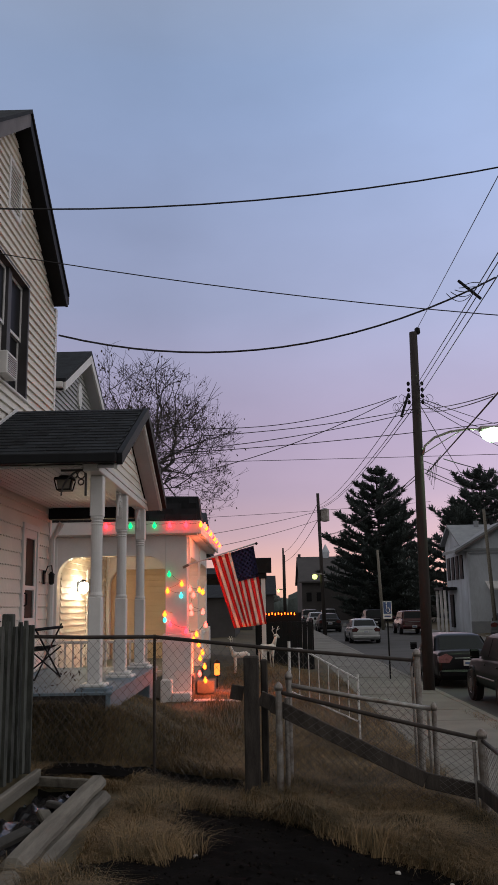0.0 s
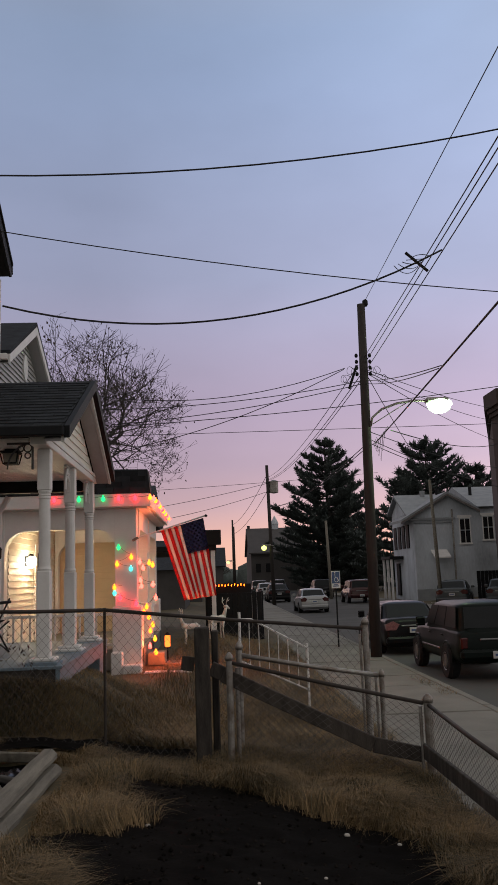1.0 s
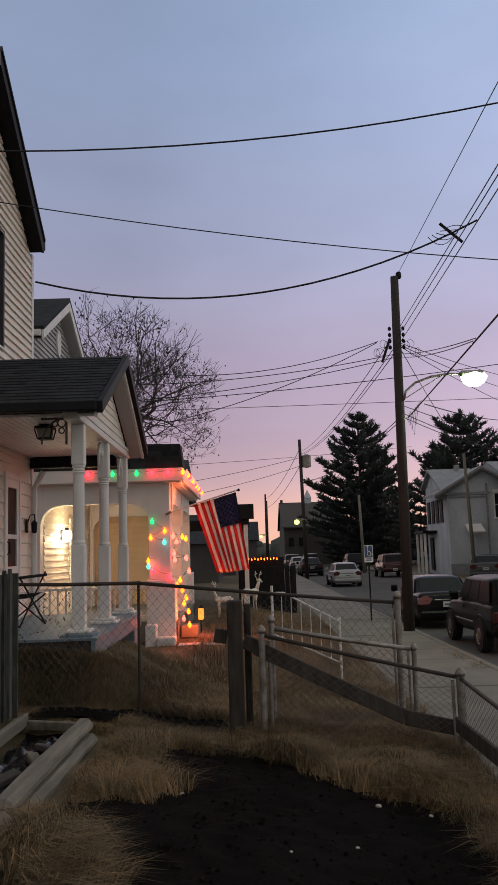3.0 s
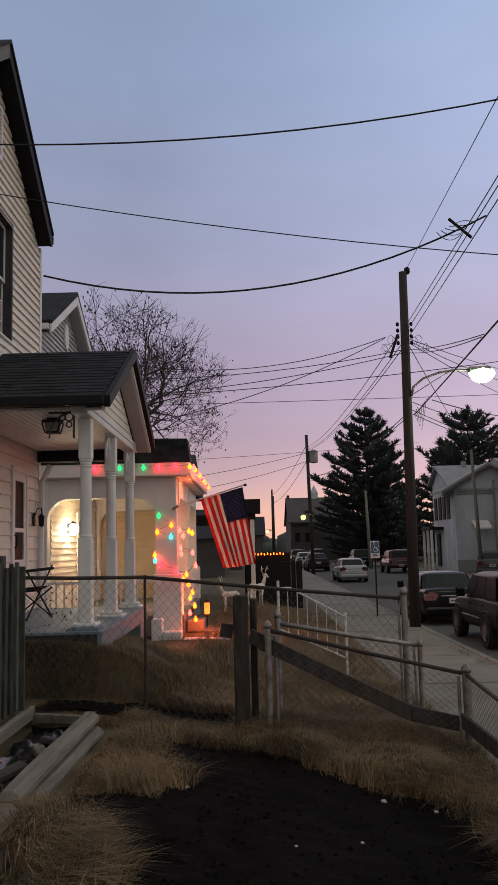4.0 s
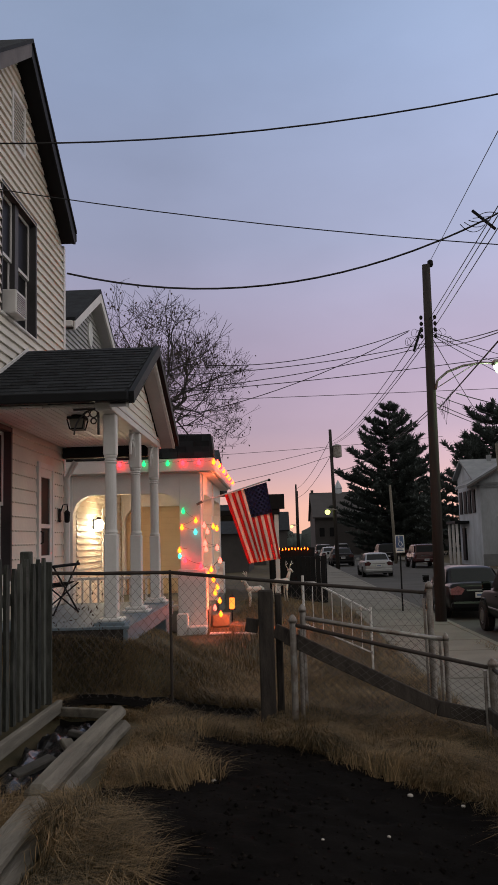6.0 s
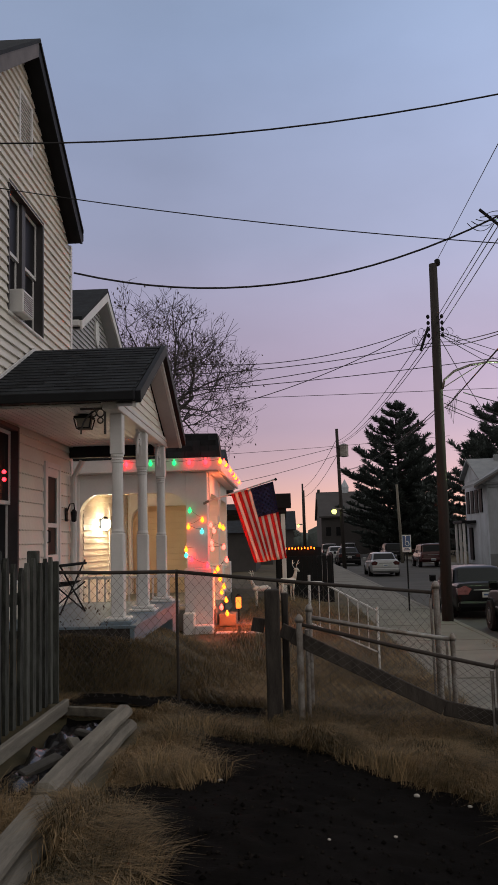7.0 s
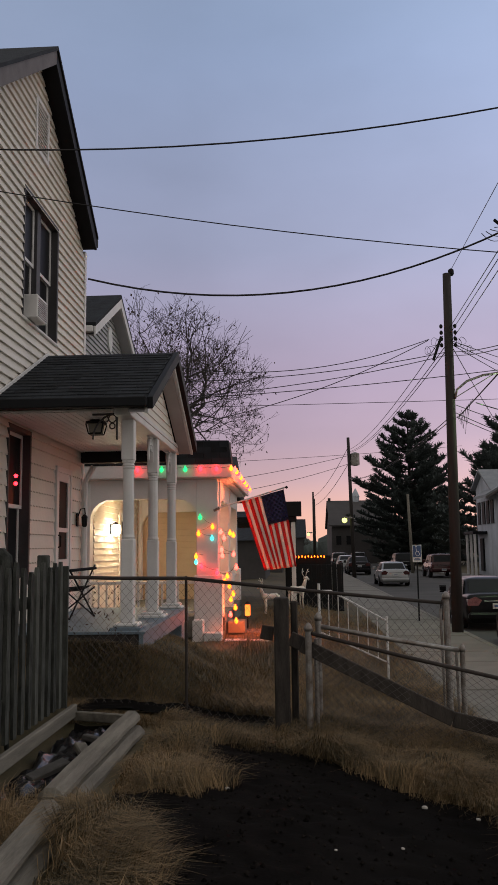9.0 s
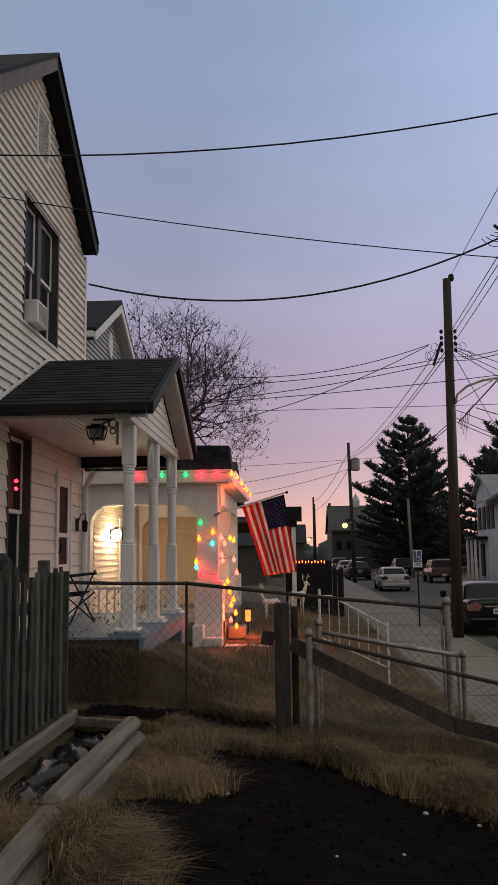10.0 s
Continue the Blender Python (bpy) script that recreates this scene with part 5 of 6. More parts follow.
def lamp_far(x, y, z, name="street_lamp"):
    ob = thing(name, "distant lit yellow-green street lamp", "street lamp", group="distant street lamps", at=pose(x, y, z))
    bm = bmnew(); bmesh.ops.create_uvsphere(bm, u_segments=10, v_segments=6, radius=0.2); part("lens", bm, glow("far_lamp_glow", (0.85, 1.0, 0.22), 2.5), ob)
    bm = bmnew(); box(bm, -0.15, 0.5, -0.1, 0.1, 0.1, 0.25, 0.03); tube(bm, [(0.4, 0, 0.2), (0.75, 0, 0.1)], 0.03, 6); part("housing", bm, M_GALV, ob)


lamp_far(3.73, 61.8, 4.14), lamp_far(1.95, 109.8, 3.97)


def wire(a, b, drop, r, label="black overhead cable", n=18):
    bm = bmnew(); tube(bm, sag(a, b, drop, n), r, 5)
    return tagged(part("cable", bm, M_WIRE), label, "cable", group="overhead cables")


# service drops across the street from the facade
def curve_wire(c2, c1, c0, y, r, label):
    """A cable across the street in one plane; its height is a shallow parabola."""
    bm = bmnew(); tube(bm, [(x, y, c2 * x * x + c1 * x + c0) for x in [-11 + 22 * k / 40 for k in range(41)]], r, 5)
    return tagged(part("cable", bm, M_WIRE), label, "cable", group="overhead cables")


curve_wire(0.0219, 0.0660, 6.1594, 7.9, 0.009, "long black cable crossing over the street")
curve_wire(0.0094, -0.1529, 5.1984, 7.9, 0.0055, "thin black cable crossing over the yard")
wire((-3.2, 12.95, 6.47), (3.95, 13.3, 7.42), 0.70, 0.016, "thick twisted service cable to the house corner")
# spreader on the line wires near the service drop
spreader = thing("wire_spreader", "short dark spreader bar on the line wires", "spreader")
bm = bmnew(); beam(bm, (3.33, 13.3, 7.38), (3.69, 13.3, 7.05), 0.04, 0.04, 0.005); part("bar", bm, M_DARK, spreader)
bm = bmnew()
for k in range(5):
    tube(bm, sag((3.1 + 0.07 * k, 13.2, 7.12 + 0.03 * k), (3.52 + 0.05 * k, 13.3, 7.12 + 0.05 * k), 0.12 - 0.04 * k, 8), 0.007, 4)
part("jumper", bm, M_WIRE, spreader)
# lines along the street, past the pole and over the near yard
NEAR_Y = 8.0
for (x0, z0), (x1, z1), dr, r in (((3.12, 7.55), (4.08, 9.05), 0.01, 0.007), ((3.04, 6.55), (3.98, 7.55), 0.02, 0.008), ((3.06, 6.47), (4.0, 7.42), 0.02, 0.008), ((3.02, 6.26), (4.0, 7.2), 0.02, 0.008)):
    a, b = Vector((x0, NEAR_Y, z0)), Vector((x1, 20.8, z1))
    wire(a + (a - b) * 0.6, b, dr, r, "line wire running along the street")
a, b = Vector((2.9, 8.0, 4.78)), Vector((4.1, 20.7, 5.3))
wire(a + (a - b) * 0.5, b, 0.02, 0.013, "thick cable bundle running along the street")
for dx, z in ((-0.12, 7.35), (0.05, 7.25), (0.12, 7.2), (0.02, 5.35), (-0.05, 5.2)):
    wire((3.93 + dx, 20.8, z), (4.2 + dx, 62, z + 1.9 if z > 6 else 7.2), 0.5, 0.011, "line wire running to the next pole")
wire((4.2, 62, 9.6), (2.7, 110, 8.8), 0.6, 0.02, "line wire running down the street")
wire((4.2, 62, 8.4), (2.7, 110, 7.6), 0.6, 0.02, "line wire running down the street")
# wires from the pole to the houses on both sides
for (x0, z0), (x1, z1), dr in (((3.46, 7.26), (-4.3, 7.05), 0.62), ((3.43, 7.23), (-3.9, 5.1), 0.40), ((3.85, 6.92), (-4.3, 6.4), 0.25), ((3.85, 6.84), (-4.3, 5.9), 0.22), ((9.5, 6.98), (-4.3, 5.85), 0.2)):
    wire((x0, 20.72, z0), (x1, 20.75, z1), dr, 0.010, "service cable from the pole to a house")
for z0, p, dr in ((6.92, (3.20, 11.2, 4.92), 0.06), (6.84, (3.22, 11.4, 4.93), 0.08)):
    wire((3.98, 20.68, z0), p, dr, 0.008, "service cable spliced to the cable bundle")
wire((4.51, 20.6, 5.62), (13.9, 40.0, 8.06), 0.25, 0.014, "heavy cable crossing to the far side")
wire((-20, 30.0, 7.3), (30, 30.0, 7.7), 0.2, 0.010, "thin cable crossing the street")
wire((-20, 36.0, 5.6), (12, 60.0, 9.2), 0.3, 0.012, "thin cable crossing the street")
wire((-20, 40.0, 4.6), (4.3, 62.0, 8.9), 0.9, 0.016, "cable to the distant pole")
wire((-16, 40.0, 4.4), (4.3, 62.0, 8.3), 1.1, 0.016, "cable to the distant pole")
for p, z, dr in (((14.22, 40.5, 9.9), 7.2, 0.12), ((14.22, 41.0, 9.4), 7.15, 0.2), ((14.22, 41.0, 8.4), 7.1, 0.15), ((14.22, 40.0, 6.9), 5.6, 0.2), ((14.22, 40.2, 6.3), 5.3, 0.3), ((15.7, 56.6, 7.5), 7.0, 0.4), ((14.6, 39.8, 5.8), 5.4, 0.2)):
    wire((4.05, 20.75, z), p, dr, 0.010, "service cable crossing to the far side")
bm = bmnew(); beam(bm, (3.52, 20.6, 6.7), (3.74, 20.62, 7.3), 0.06, 0.06, 0.01); part("strain_bar", bm, M_DARK, pole)

# ---- disabled parking sign ----
M_SIGNW = mat("sign_white", (0.7, 0.7, 0.72), 0.5, vary=0.06, bump=0.02)
M_SIGNB = mat("sign_blue", (0.05, 0.09, 0.22), 0.5, vary=0.08, bump=0.02)
sign = thing("parking_sign", "blue and white disabled parking sign on a dark post", "sign", at=pose(3.43, 24.0, 0.1) @ Matrix.Diagonal((0.8, 1, 0.95, 1)))
bm = bmnew(); box(bm, -0.025, 0.025, -0.02, 0.02, 0, 2.2, 0.004); part("post", bm, M_DARK, sign)
bm = bmnew(); box(bm, -0.155, 0.155, -0.028, -0.022, 1.72, 2.22, 0.002); plate = part("plate", bm, M_SIGNW, sign)
bm = bmnew(); box(bm, -0.135, 0.135, -0.033, -0.029, 1.86, 2.20, 0.001); part("blue_field", bm, M_SIGNB, plate)
bm = bmnew()
tube(bm, [(0.02 + 0.07 * math.cos(a), -0.036, 1.97 + 0.07 * math.sin(a)) for a in [2.2 + k * 0.42 for k in range(11)]], 0.010, 4)
tube(bm, [(-0.03, -0.036, 2.13), (-0.02, -0.036, 2.03), (0.05, -0.036, 2.03), (0.09, -0.036, 1.93)], 0.013, 4)
bmesh.ops.create_uvsphere(bm, u_segments=8, v_segments=6, radius=0.024, matrix=pose(-0.03, -0.036, 2.165))
part("wheelchair_symbol", bm, M_SIGNW, plate)
bm = bmnew(); box(bm, -0.11, 0.11, -0.033, -0.029, 1.77, 1.80), box(bm, -0.08, 0.08, -0.033, -0.029, 1.815, 1.835); part("lettering_bar", bm, M_SIGNB, plate)

# ---- cars ----
M_TYRE = mat("tyre_rubber", (0.010, 0.010, 0.011), 0.9, vary=0.2, bump=0.2)
M_RIM = mat("alloy_rim", (0.22, 0.22, 0.225), 0.4, metal=0.8, vary=0.15, bump=0)
M_TAIL = mat("tail_lamp", (0.055, 0.006, 0.006), 0.2, vary=0.2, bump=0)
M_TAILCLEAR = mat("clear_tail_lamp", (0.24, 0.11, 0.115), 0.2, vary=0.4, scale=20, bump=0)
M_PLATE = mat("number_plate", (0.55, 0.55, 0.55), 0.5, vary=0.08, bump=0)
M_BLACKCAR = mat("black_car_paint", (0.008, 0.008, 0.010), 0.28, vary=0.15, bump=0, spec=0.18)
M_GREENCAR = mat("dark_green_car_paint", (0.004, 0.008, 0.007), 0.38, vary=0.2, bump=0, spec=0.13)
M_SILVERCAR = mat("silver_car_paint", (0.36, 0.37, 0.38), 0.3, metal=0.55, vary=0.08, bump=0)
M_REDCAR = mat("dark_red_car_paint", (0.055, 0.012, 0.014), 0.25, vary=0.15, bump=0)
M_BLUECAR = mat("slate_car_paint", (0.045, 0.055, 0.06), 0.25, vary=0.15, bump=0)
M_CARGLASS = mat("car_glass", (0.016, 0.019, 0.021), 0.3, vary=0.1, bump=0, spec=0.15)
SEDAN = dict(l=4.35, w=1.64, h=1.33, belt=0.86, low=0.2, hood=0.82, deck=0.93, ca=0.42, ra=1.15, rb=2.45, cb=3.35, r=0.30, rear_wheel=0.92, front_wheel=3.45, tuck=0.72, wagon=False)
SUV = dict(l=4.05, w=1.62, h=1.50, belt=0.96, low=0.34, hood=0.94, deck=0.98, ca=0.06, ra=0.30, rb=2.25, cb=2.95, r=0.34, rear_wheel=0.82, front_wheel=3.24, tuck=0.82, wagon=True)


def car(x, y, turn, k, paint, label, tail=M_TAIL, size=1.0):
    """A car whose tail faces -y at turn 0; y is the place of its tail."""
    ob = thing("car", label, "car", group="parked cars", at=pose(x, y, 0.0, 0, 0, turn) @ Matrix.Diagonal((size, size, size, 1)))
    L, W, H, low = k["l"], k["w"] / 2, k["h"], k["low"]
    # profile from tail to nose: place, underside, top, width
    prof = [(0.0, low + 0.14, k["deck"] - 0.24, 0.84), (0.03, low + 0.03, k["deck"] - 0.10, 0.92), (0.12, low, k["deck"] - 0.02, 0.965), (0.45, low, k["deck"], 0.99), (1.2, low, k["belt"] + 0.03, 1.0), (2.4, low, k["belt"], 1.0),
            (L - 1.15, low, k["hood"] + 0.02, 0.99), (L - 0.55, low, k["hood"] - 0.04, 0.965), (L - 0.18, low, k["hood"] - 0.13, 0.90), (L - 0.04, low + 0.03, k["hood"] - 0.24, 0.80), (L, low + 0.14, k["hood"] - 0.36, 0.70)]
    rows = []
    for p, q in zip(prof, prof[1:]):
        rows += [tuple(a + (b - a) * t for a, b in zip(p, q)) for t in (0.0, 0.33, 0.67)]
    rows.append(prof[-1])
    bm = bmnew()
    rings = []
    for yy, lo, hi, w in rows:
        hh = hi - lo
        half = [(0.0, lo), (W * w * 0.86, lo), (W * w * 0.95, lo + 0.05 * hh), (W * w * 0.985, lo + 0.2 * hh), (W * w, lo + 0.42 * hh), (W * w * 0.995, lo + 0.58 * hh), (W * w * 0.965, lo + 0.66 * hh), (W * w * 0.955, lo + 0.86 * hh), (W * w * 0.925, lo + 0.95 * hh), (W * w * 0.84, hi), (W * w * 0.45, hi + 0.02), (0.0, hi + 0.025)]
        pts = half + [(-a, b) for a, b in half[-2:0:-1]]
        rings.append([bm.verts.new((a, yy, b)) for a, b in pts])
    n = len(rings[0])
    for a, b in zip(rings, rings[1:]):
        for q in range(n):
            bm.faces.new((a[q], b[q], b[(q + 1) % n], a[(q + 1) % n]))
    bm.faces.new(rings[0]), bm.faces.new(rings[-1][::-1])
    bmesh.ops.recalc_face_normals(bm, faces=bm.faces)
    part("body", bm, paint, ob, smooth=True)

    def foot(f):
        """Outline of the cabin at f of its height: tail end, nose end, half width, height."""
        e = min(f, 1.0)
        c = max(0.0, f - 0.86) / 0.14
        return k["ca"] + (k["ra"] - k["ca"]) * (e ** 0.85) + 0.10 * c * c, k["cb"] + (k["rb"] - k["cb"]) * (e ** 0.85) - 0.12 * c * c, W * (0.93 + (k["tuck"] - 0.93) * e) - 0.16 * c * c, k["belt"] - 0.03 + (H - k["belt"] + 0.03) * (f - 0.012 * c)
    bm = bmnew()
    rings = []
    for f in (0.0, 0.25, 0.5, 0.75, 0.86, 0.92, 0.97, 1.0):
        y0, y1, w, z = foot(f)
        ring = []
        for q in range(32):
            a = 2 * math.pi * (q + 0.5) / 32
            cx, cy = math.cos(a), math.sin(a)
            ring.append(bm.verts.new((w * math.copysign(abs(cx) ** 0.28, cx), (y0 + y1) / 2 + (y1 - y0) / 2 * math.copysign(abs(cy) ** 0.28, cy), z)))
        rings.append(ring)
    for a, b in zip(rings, rings[1:]):
        for q in range(32):
            bm.faces.new((a[q], a[(q + 1) % 32], b[(q + 1) % 32], b[q]))
    top = bm.verts.new((0, (foot(1.0)[0] + foot(1.0)[1]) / 2, H + 0.015))
    for q in range(32):
        bm.faces.new((rings[-1][q], rings[-1][(q + 1) % 32], top))
    bmesh.ops.recalc_face_normals(bm, faces=bm.faces)
    cabin = part("cabin", bm, paint, ob, smooth=True)
    lo, hi = 0.14, 0.84

    def pane(name, quad):
        bm = bmnew()
        vs = [[bm.verts.new(Vector(quad[0]).lerp(Vector(quad[1]), i / 4).lerp(Vector(quad[3]).lerp(Vector(quad[2]), i / 4), j / 3)) for j in range(4)] for i in range(5)]
        for i in range(4):
            for j in range(3):
                bm.faces.new((vs[i][j], vs[i + 1][j], vs[i + 1][j + 1], vs[i][j + 1]))
        bmesh.ops.recalc_face_normals(bm, faces=bm.faces)
        bmesh.ops.solidify(bm, geom=bm.faces[:], thickness=0.006)
        part(name, bm, M_CARGLASS, cabin, "dark car glass")
    (a0, b0, w0, z0), (a1, b1, w1, z1) = foot(lo), foot(hi)
    pane("rear_window", [(-w0 * 0.84, a0 - 0.006, z0), (w0 * 0.84, a0 - 0.006, z0), (w1 * 0.84, a1 - 0.006, z1), (-w1 * 0.84, a1 - 0.006, z1)])
    pane("windscreen", [(-w0 * 0.86, b0 + 0.006, z0), (w0 * 0.86, b0 + 0.006, z0), (w1 * 0.86, b1 + 0.006, z1), (-w1 * 0.86, b1 + 0.006, z1)])
    splits = (0.05, 0.36, 0.66, 0.95) if k["wagon"] else (0.07, 0.50, 0.93)
    for sx in (-1, 1):
        for u0, u1 in zip(splits, splits[1:]):
            q = [(sx * (w + 0.006), a + (b - a) * u, z) for (a, b, w, z), u in (((a0, b0, w0, z0), u0 + 0.015), ((a0, b0, w0, z0), u1 - 0.015), ((a1, b1, w1, z1), u1 - 0.015), ((a1, b1, w1, z1), u0 + 0.015))]
            pane("side_window", q)
        bm = bmnew(); box(bm, sx * W * 0.98 - 0.03, sx * W * 0.98 + sx * 0.15 + 0.02, k["cb"] - 0.42, k["cb"] - 0.32, k["belt"] + 0.02, k["belt"] + 0.14, 0.035); part("wing_mirror", bm, paint, ob)
        bm = bmnew()
        if k["wagon"]:
            box(bm, sx * W * 0.82 - 0.07, sx * W * 0.82 + 0.07, -0.012, 0.1, k["deck"] - 0.36, k["deck"] - 0.14, 0.025)
        else:
            prism(bm, [(sx * W * 0.50, k["deck"] - 0.15), (sx * W * 0.62, k["deck"] - 0.29), (sx * W * 0.93, k["deck"] - 0.29), (sx * W * 0.95, k["deck"] - 0.14), (sx * W * 0.70, k["deck"] - 0.06)], "y", -0.012, 0.16)
        part("tail_lamp", bm, tail, ob)
        bm = bmnew(); box(bm, sx * W * 0.6 - 0.15, sx * W * 0.6 + 0.15, L - 0.12, L - 0.02, k["hood"] - 0.36, k["hood"] - 0.24, 0.03); part("headlight", bm, M_PLATE, ob)
        bm = bmnew(); beam(bm, (sx * (W + 0.004), k["rear_wheel"] + 0.5, low + 0.22), (sx * (W + 0.004), k["front_wheel"] - 0.5, low + 0.22), 0.02, 0.035, 0.006); part("side_moulding", bm, M_RIM if k["wagon"] else paint, ob)
        for u in (0.36, 0.70):
            yy = k["ca"] + (k["cb"] - k["ca"]) * u
            bm = bmnew(); box(bm, sx * W * 0.985 - 0.012, sx * W * 0.985 + 0.012, yy, yy + 0.13, k["belt"] - 0.14, k["belt"] - 0.11, 0.006); part("door_handle", bm, paint, ob)
        for wy in (k["front_wheel"], k["rear_wheel"]):
            r = k["r"]
            bm = bmnew(); tube(bm, [(sx * (W - 0.02), wy + (r + 0.05) * math.cos(a), r + (r + 0.05) * math.sin(a)) for a in [math.pi * q / 12 for q in range(13)]], 0.022, 6); part("wheel_arch", bm, paint, ob, smooth=True)
            # flat black disc imitates the shaded wheel opening, the body is uncut
            bm = bmnew(); lathe(bm, [(0.05, -0.012), (r + 0.03, -0.012), (r + 0.03, 0.012), (0.05, 0.012)], seg=20)
            bmesh.ops.transform(bm, matrix=pose(sx * (W - 0.03), wy, r + 0.01, 0, 90, 0), verts=bm.verts); part("wheel_well_shade", bm, M_TYRE, ob)
            bm = bmnew(); lathe(bm, [(r * 0.6, -0.1), (r * 0.95, -0.11), (r, -0.07), (r, 0.07), (r * 0.95, 0.11), (r * 0.6, 0.1)], seg=24)
            bmesh.ops.transform(bm, matrix=pose(sx * (W - 0.07), wy, r, 0, 90, 0), verts=bm.verts); tyre = part("tyre", bm, M_TYRE, ob)
            bm = bmnew(); lathe(bm, [(0.03, -0.105), (r * 0.3, -0.112), (r * 0.46, -0.095), (r * 0.53, -0.112), (r * 0.53, 0.112), (r * 0.46, 0.095), (r * 0.3, 0.112), (0.03, 0.105)], seg=16)
            bmesh.ops.transform(bm, matrix=pose(sx * (W - 0.07), wy, r, 0, 90, 0), verts=bm.verts); part("rim", bm, M_RIM, tyre)
    bm = bmnew(); box(bm, -W * 0.93, W * 0.93, -0.07, 0.14, low + 0.08, low + 0.27, 0.05); part("rear_bumper", bm, paint, ob)
    pz = low + (0.10 if k["wagon"] else 0.36)
    bm = bmnew(); box(bm, -0.15, 0.15, -0.088, -0.074, pz, pz + 0.14, 0.004) if k["wagon"] else box(bm, -0.15, 0.15, -0.022, 0.02, pz, pz + 0.14, 0.004); plate_ob = part("number_plate", bm, M_PLATE, ob)
    bm = bmnew(); box(bm, -0.11, 0.11, -0.093 if k["wagon"] else -0.027, -0.0885 if k["wagon"] else -0.0225, pz + 0.05, pz + 0.09); part("lettering_bar", bm, M_SIGNB, plate_ob)
    bm = bmnew(); box(bm, -0.36, 0.36, -0.02, 0.05, k["deck"] - 0.20, k["deck"] - 0.165, 0.01); part("trunk_trim", bm, M_RIM, ob)
    return ob


car(5.2, 22.25, 0, SEDAN, M_BLACKCAR, "black sedan with clear tail lamps parked at the kerb", tail=M_TAILCLEAR)
car(5.45, 16.48, 0, SUV, M_GREENCAR, "dark green compact SUV parked at the kerb")
car(5.62, 47.8, 0, SEDAN, M_SILVERCAR, "silver sedan parked along the street")
car(5.2, 68.0, 0, SEDAN, M_BLACKCAR, "black sedan parked behind the silver car", size=1.1)
car(5.0, 80.0, 0, SEDAN, M_SILVERCAR, "distant pale sedan parked at the kerb", size=1.1)
car(5.0, 92.0, 0, SUV, M_BLUECAR, "distant slate SUV parked at the kerb", size=1.1)
car(7.6, 100.0, 0, SUV, M_SILVERCAR, "distant pale van on the street", size=1.1)
car(10.4, 60.0, 0, SUV, M_REDCAR, "dark red SUV parked on the far side", size=1.1)
car(9.8, 76.0, 0, SUV, M_BLACKCAR, "black van parked on the far side", size=1.1)
car(13.7, 49.0, -20, SEDAN, M_BLUECAR, "dark slate sedan parked at an angle across the street", size=1.15)
car(16.4, 48.2, -20, SEDAN, M_BLUECAR, "second slate sedan parked beside the first", size=1.15)

# ---- buildings across the street ----
M_STUCCO = mat("grey_white_stucco", (0.46, 0.50, 0.55), 0.85, vary=0.35, scale=0.8, fine=9, bump=0.3, stretch=(1, 1, 0.35))
M_SLATE = mat("pale_slate_roof", (0.27, 0.29, 0.31), 0.8, vary=0.2, scale=2, fine=30, bump=0.2)
M_BRICK = mat("dark_red_brick", (0.055, 0.036, 0.032), 0.9, vary=0.3, scale=3, fine=50, bump=0.4)
white_house = thing("house", "two-storey grey-white stucco house with slate gables across the street", "house")
WX, WY = 12.35, 57.0
bm = bmnew(); prism(bm, [(WY + 0.5, 0), (63.7, 0), (63.7, 6.3), (61.3, 7.4), (WY + 0.5, 5.55)], "x", 13.62, 17.6); wallw = part("wall", bm, M_STUCCO, white_house)
bm = bmnew(); prism(bm, [(13.64, 0.0), (30, 0.0), (30, 6.25), (17.8, 6.15), (15.97, 7.2), (13.64, 5.8)], "y", WY, WY + 0.49); part("wall", bm, M_STUCCO, white_house)
bm = bmnew(); prism(bm, [(12.75, 5.38), (15.97, 7.2), (18.1, 6.05), (18.1, 6.2), (15.97, 7.4), (12.75, 5.56)], "y", WY - 0.35, WY + 3.6); part("gable_roof", bm, M_SLATE, white_house)
bm = bmnew(); prism(bm, [(12.72, 5.24), (15.97, 7.1), (18.14, 5.9), (18.14, 6.07), (15.97, 7.24), (12.72, 5.4)], "y", WY - 0.40, WY - 0.352); part("rake_board", bm, M_RAKE, white_house)
bm = bmnew(); prism(bm, [(WY - 0.3, 6.3), (WY + 5.5, 8.2), (70, 6.3)], "x", 18.0, 30); part("roof", bm, M_SLATE, white_house)
bm = bmnew(); prism(bm, [(WY - 0.1, 5.62), (61.3, 7.62), (64.0, 6.4), (64.0, 6.25), (61.3, 7.45), (WY - 0.1, 5.48)], "x", 13.3, 16.5); part("roof", bm, M_SLATE, white_house)
bm = bmnew(); box(bm, 15.2, 15.5, 60.8, 61.1, 7.2, 7.85, 0.02); part("chimney", bm, M_SLATE, white_house)
for x0 in (16.2, 18.6, 20.6):
    bm = bmnew(); tube(bm, [(x0, 60.0, 6.9), (x0, 60.0, 7.95)], 0.12, 8); part("roof_vent", bm, M_DARK, white_house)
bm = bmnew(); box(bm, 13.7, 16.3, WY - 0.07, WY - 0.005, 5.28, 5.4, 0.02); part("string_course", bm, M_SLATE, white_house)
bm = bmnew(); box(bm, 13.62, 30, WY - 0.05, WY - 0.004, 0.0, 0.9, 0.02); part("plinth", bm, M_SLATE, white_house)
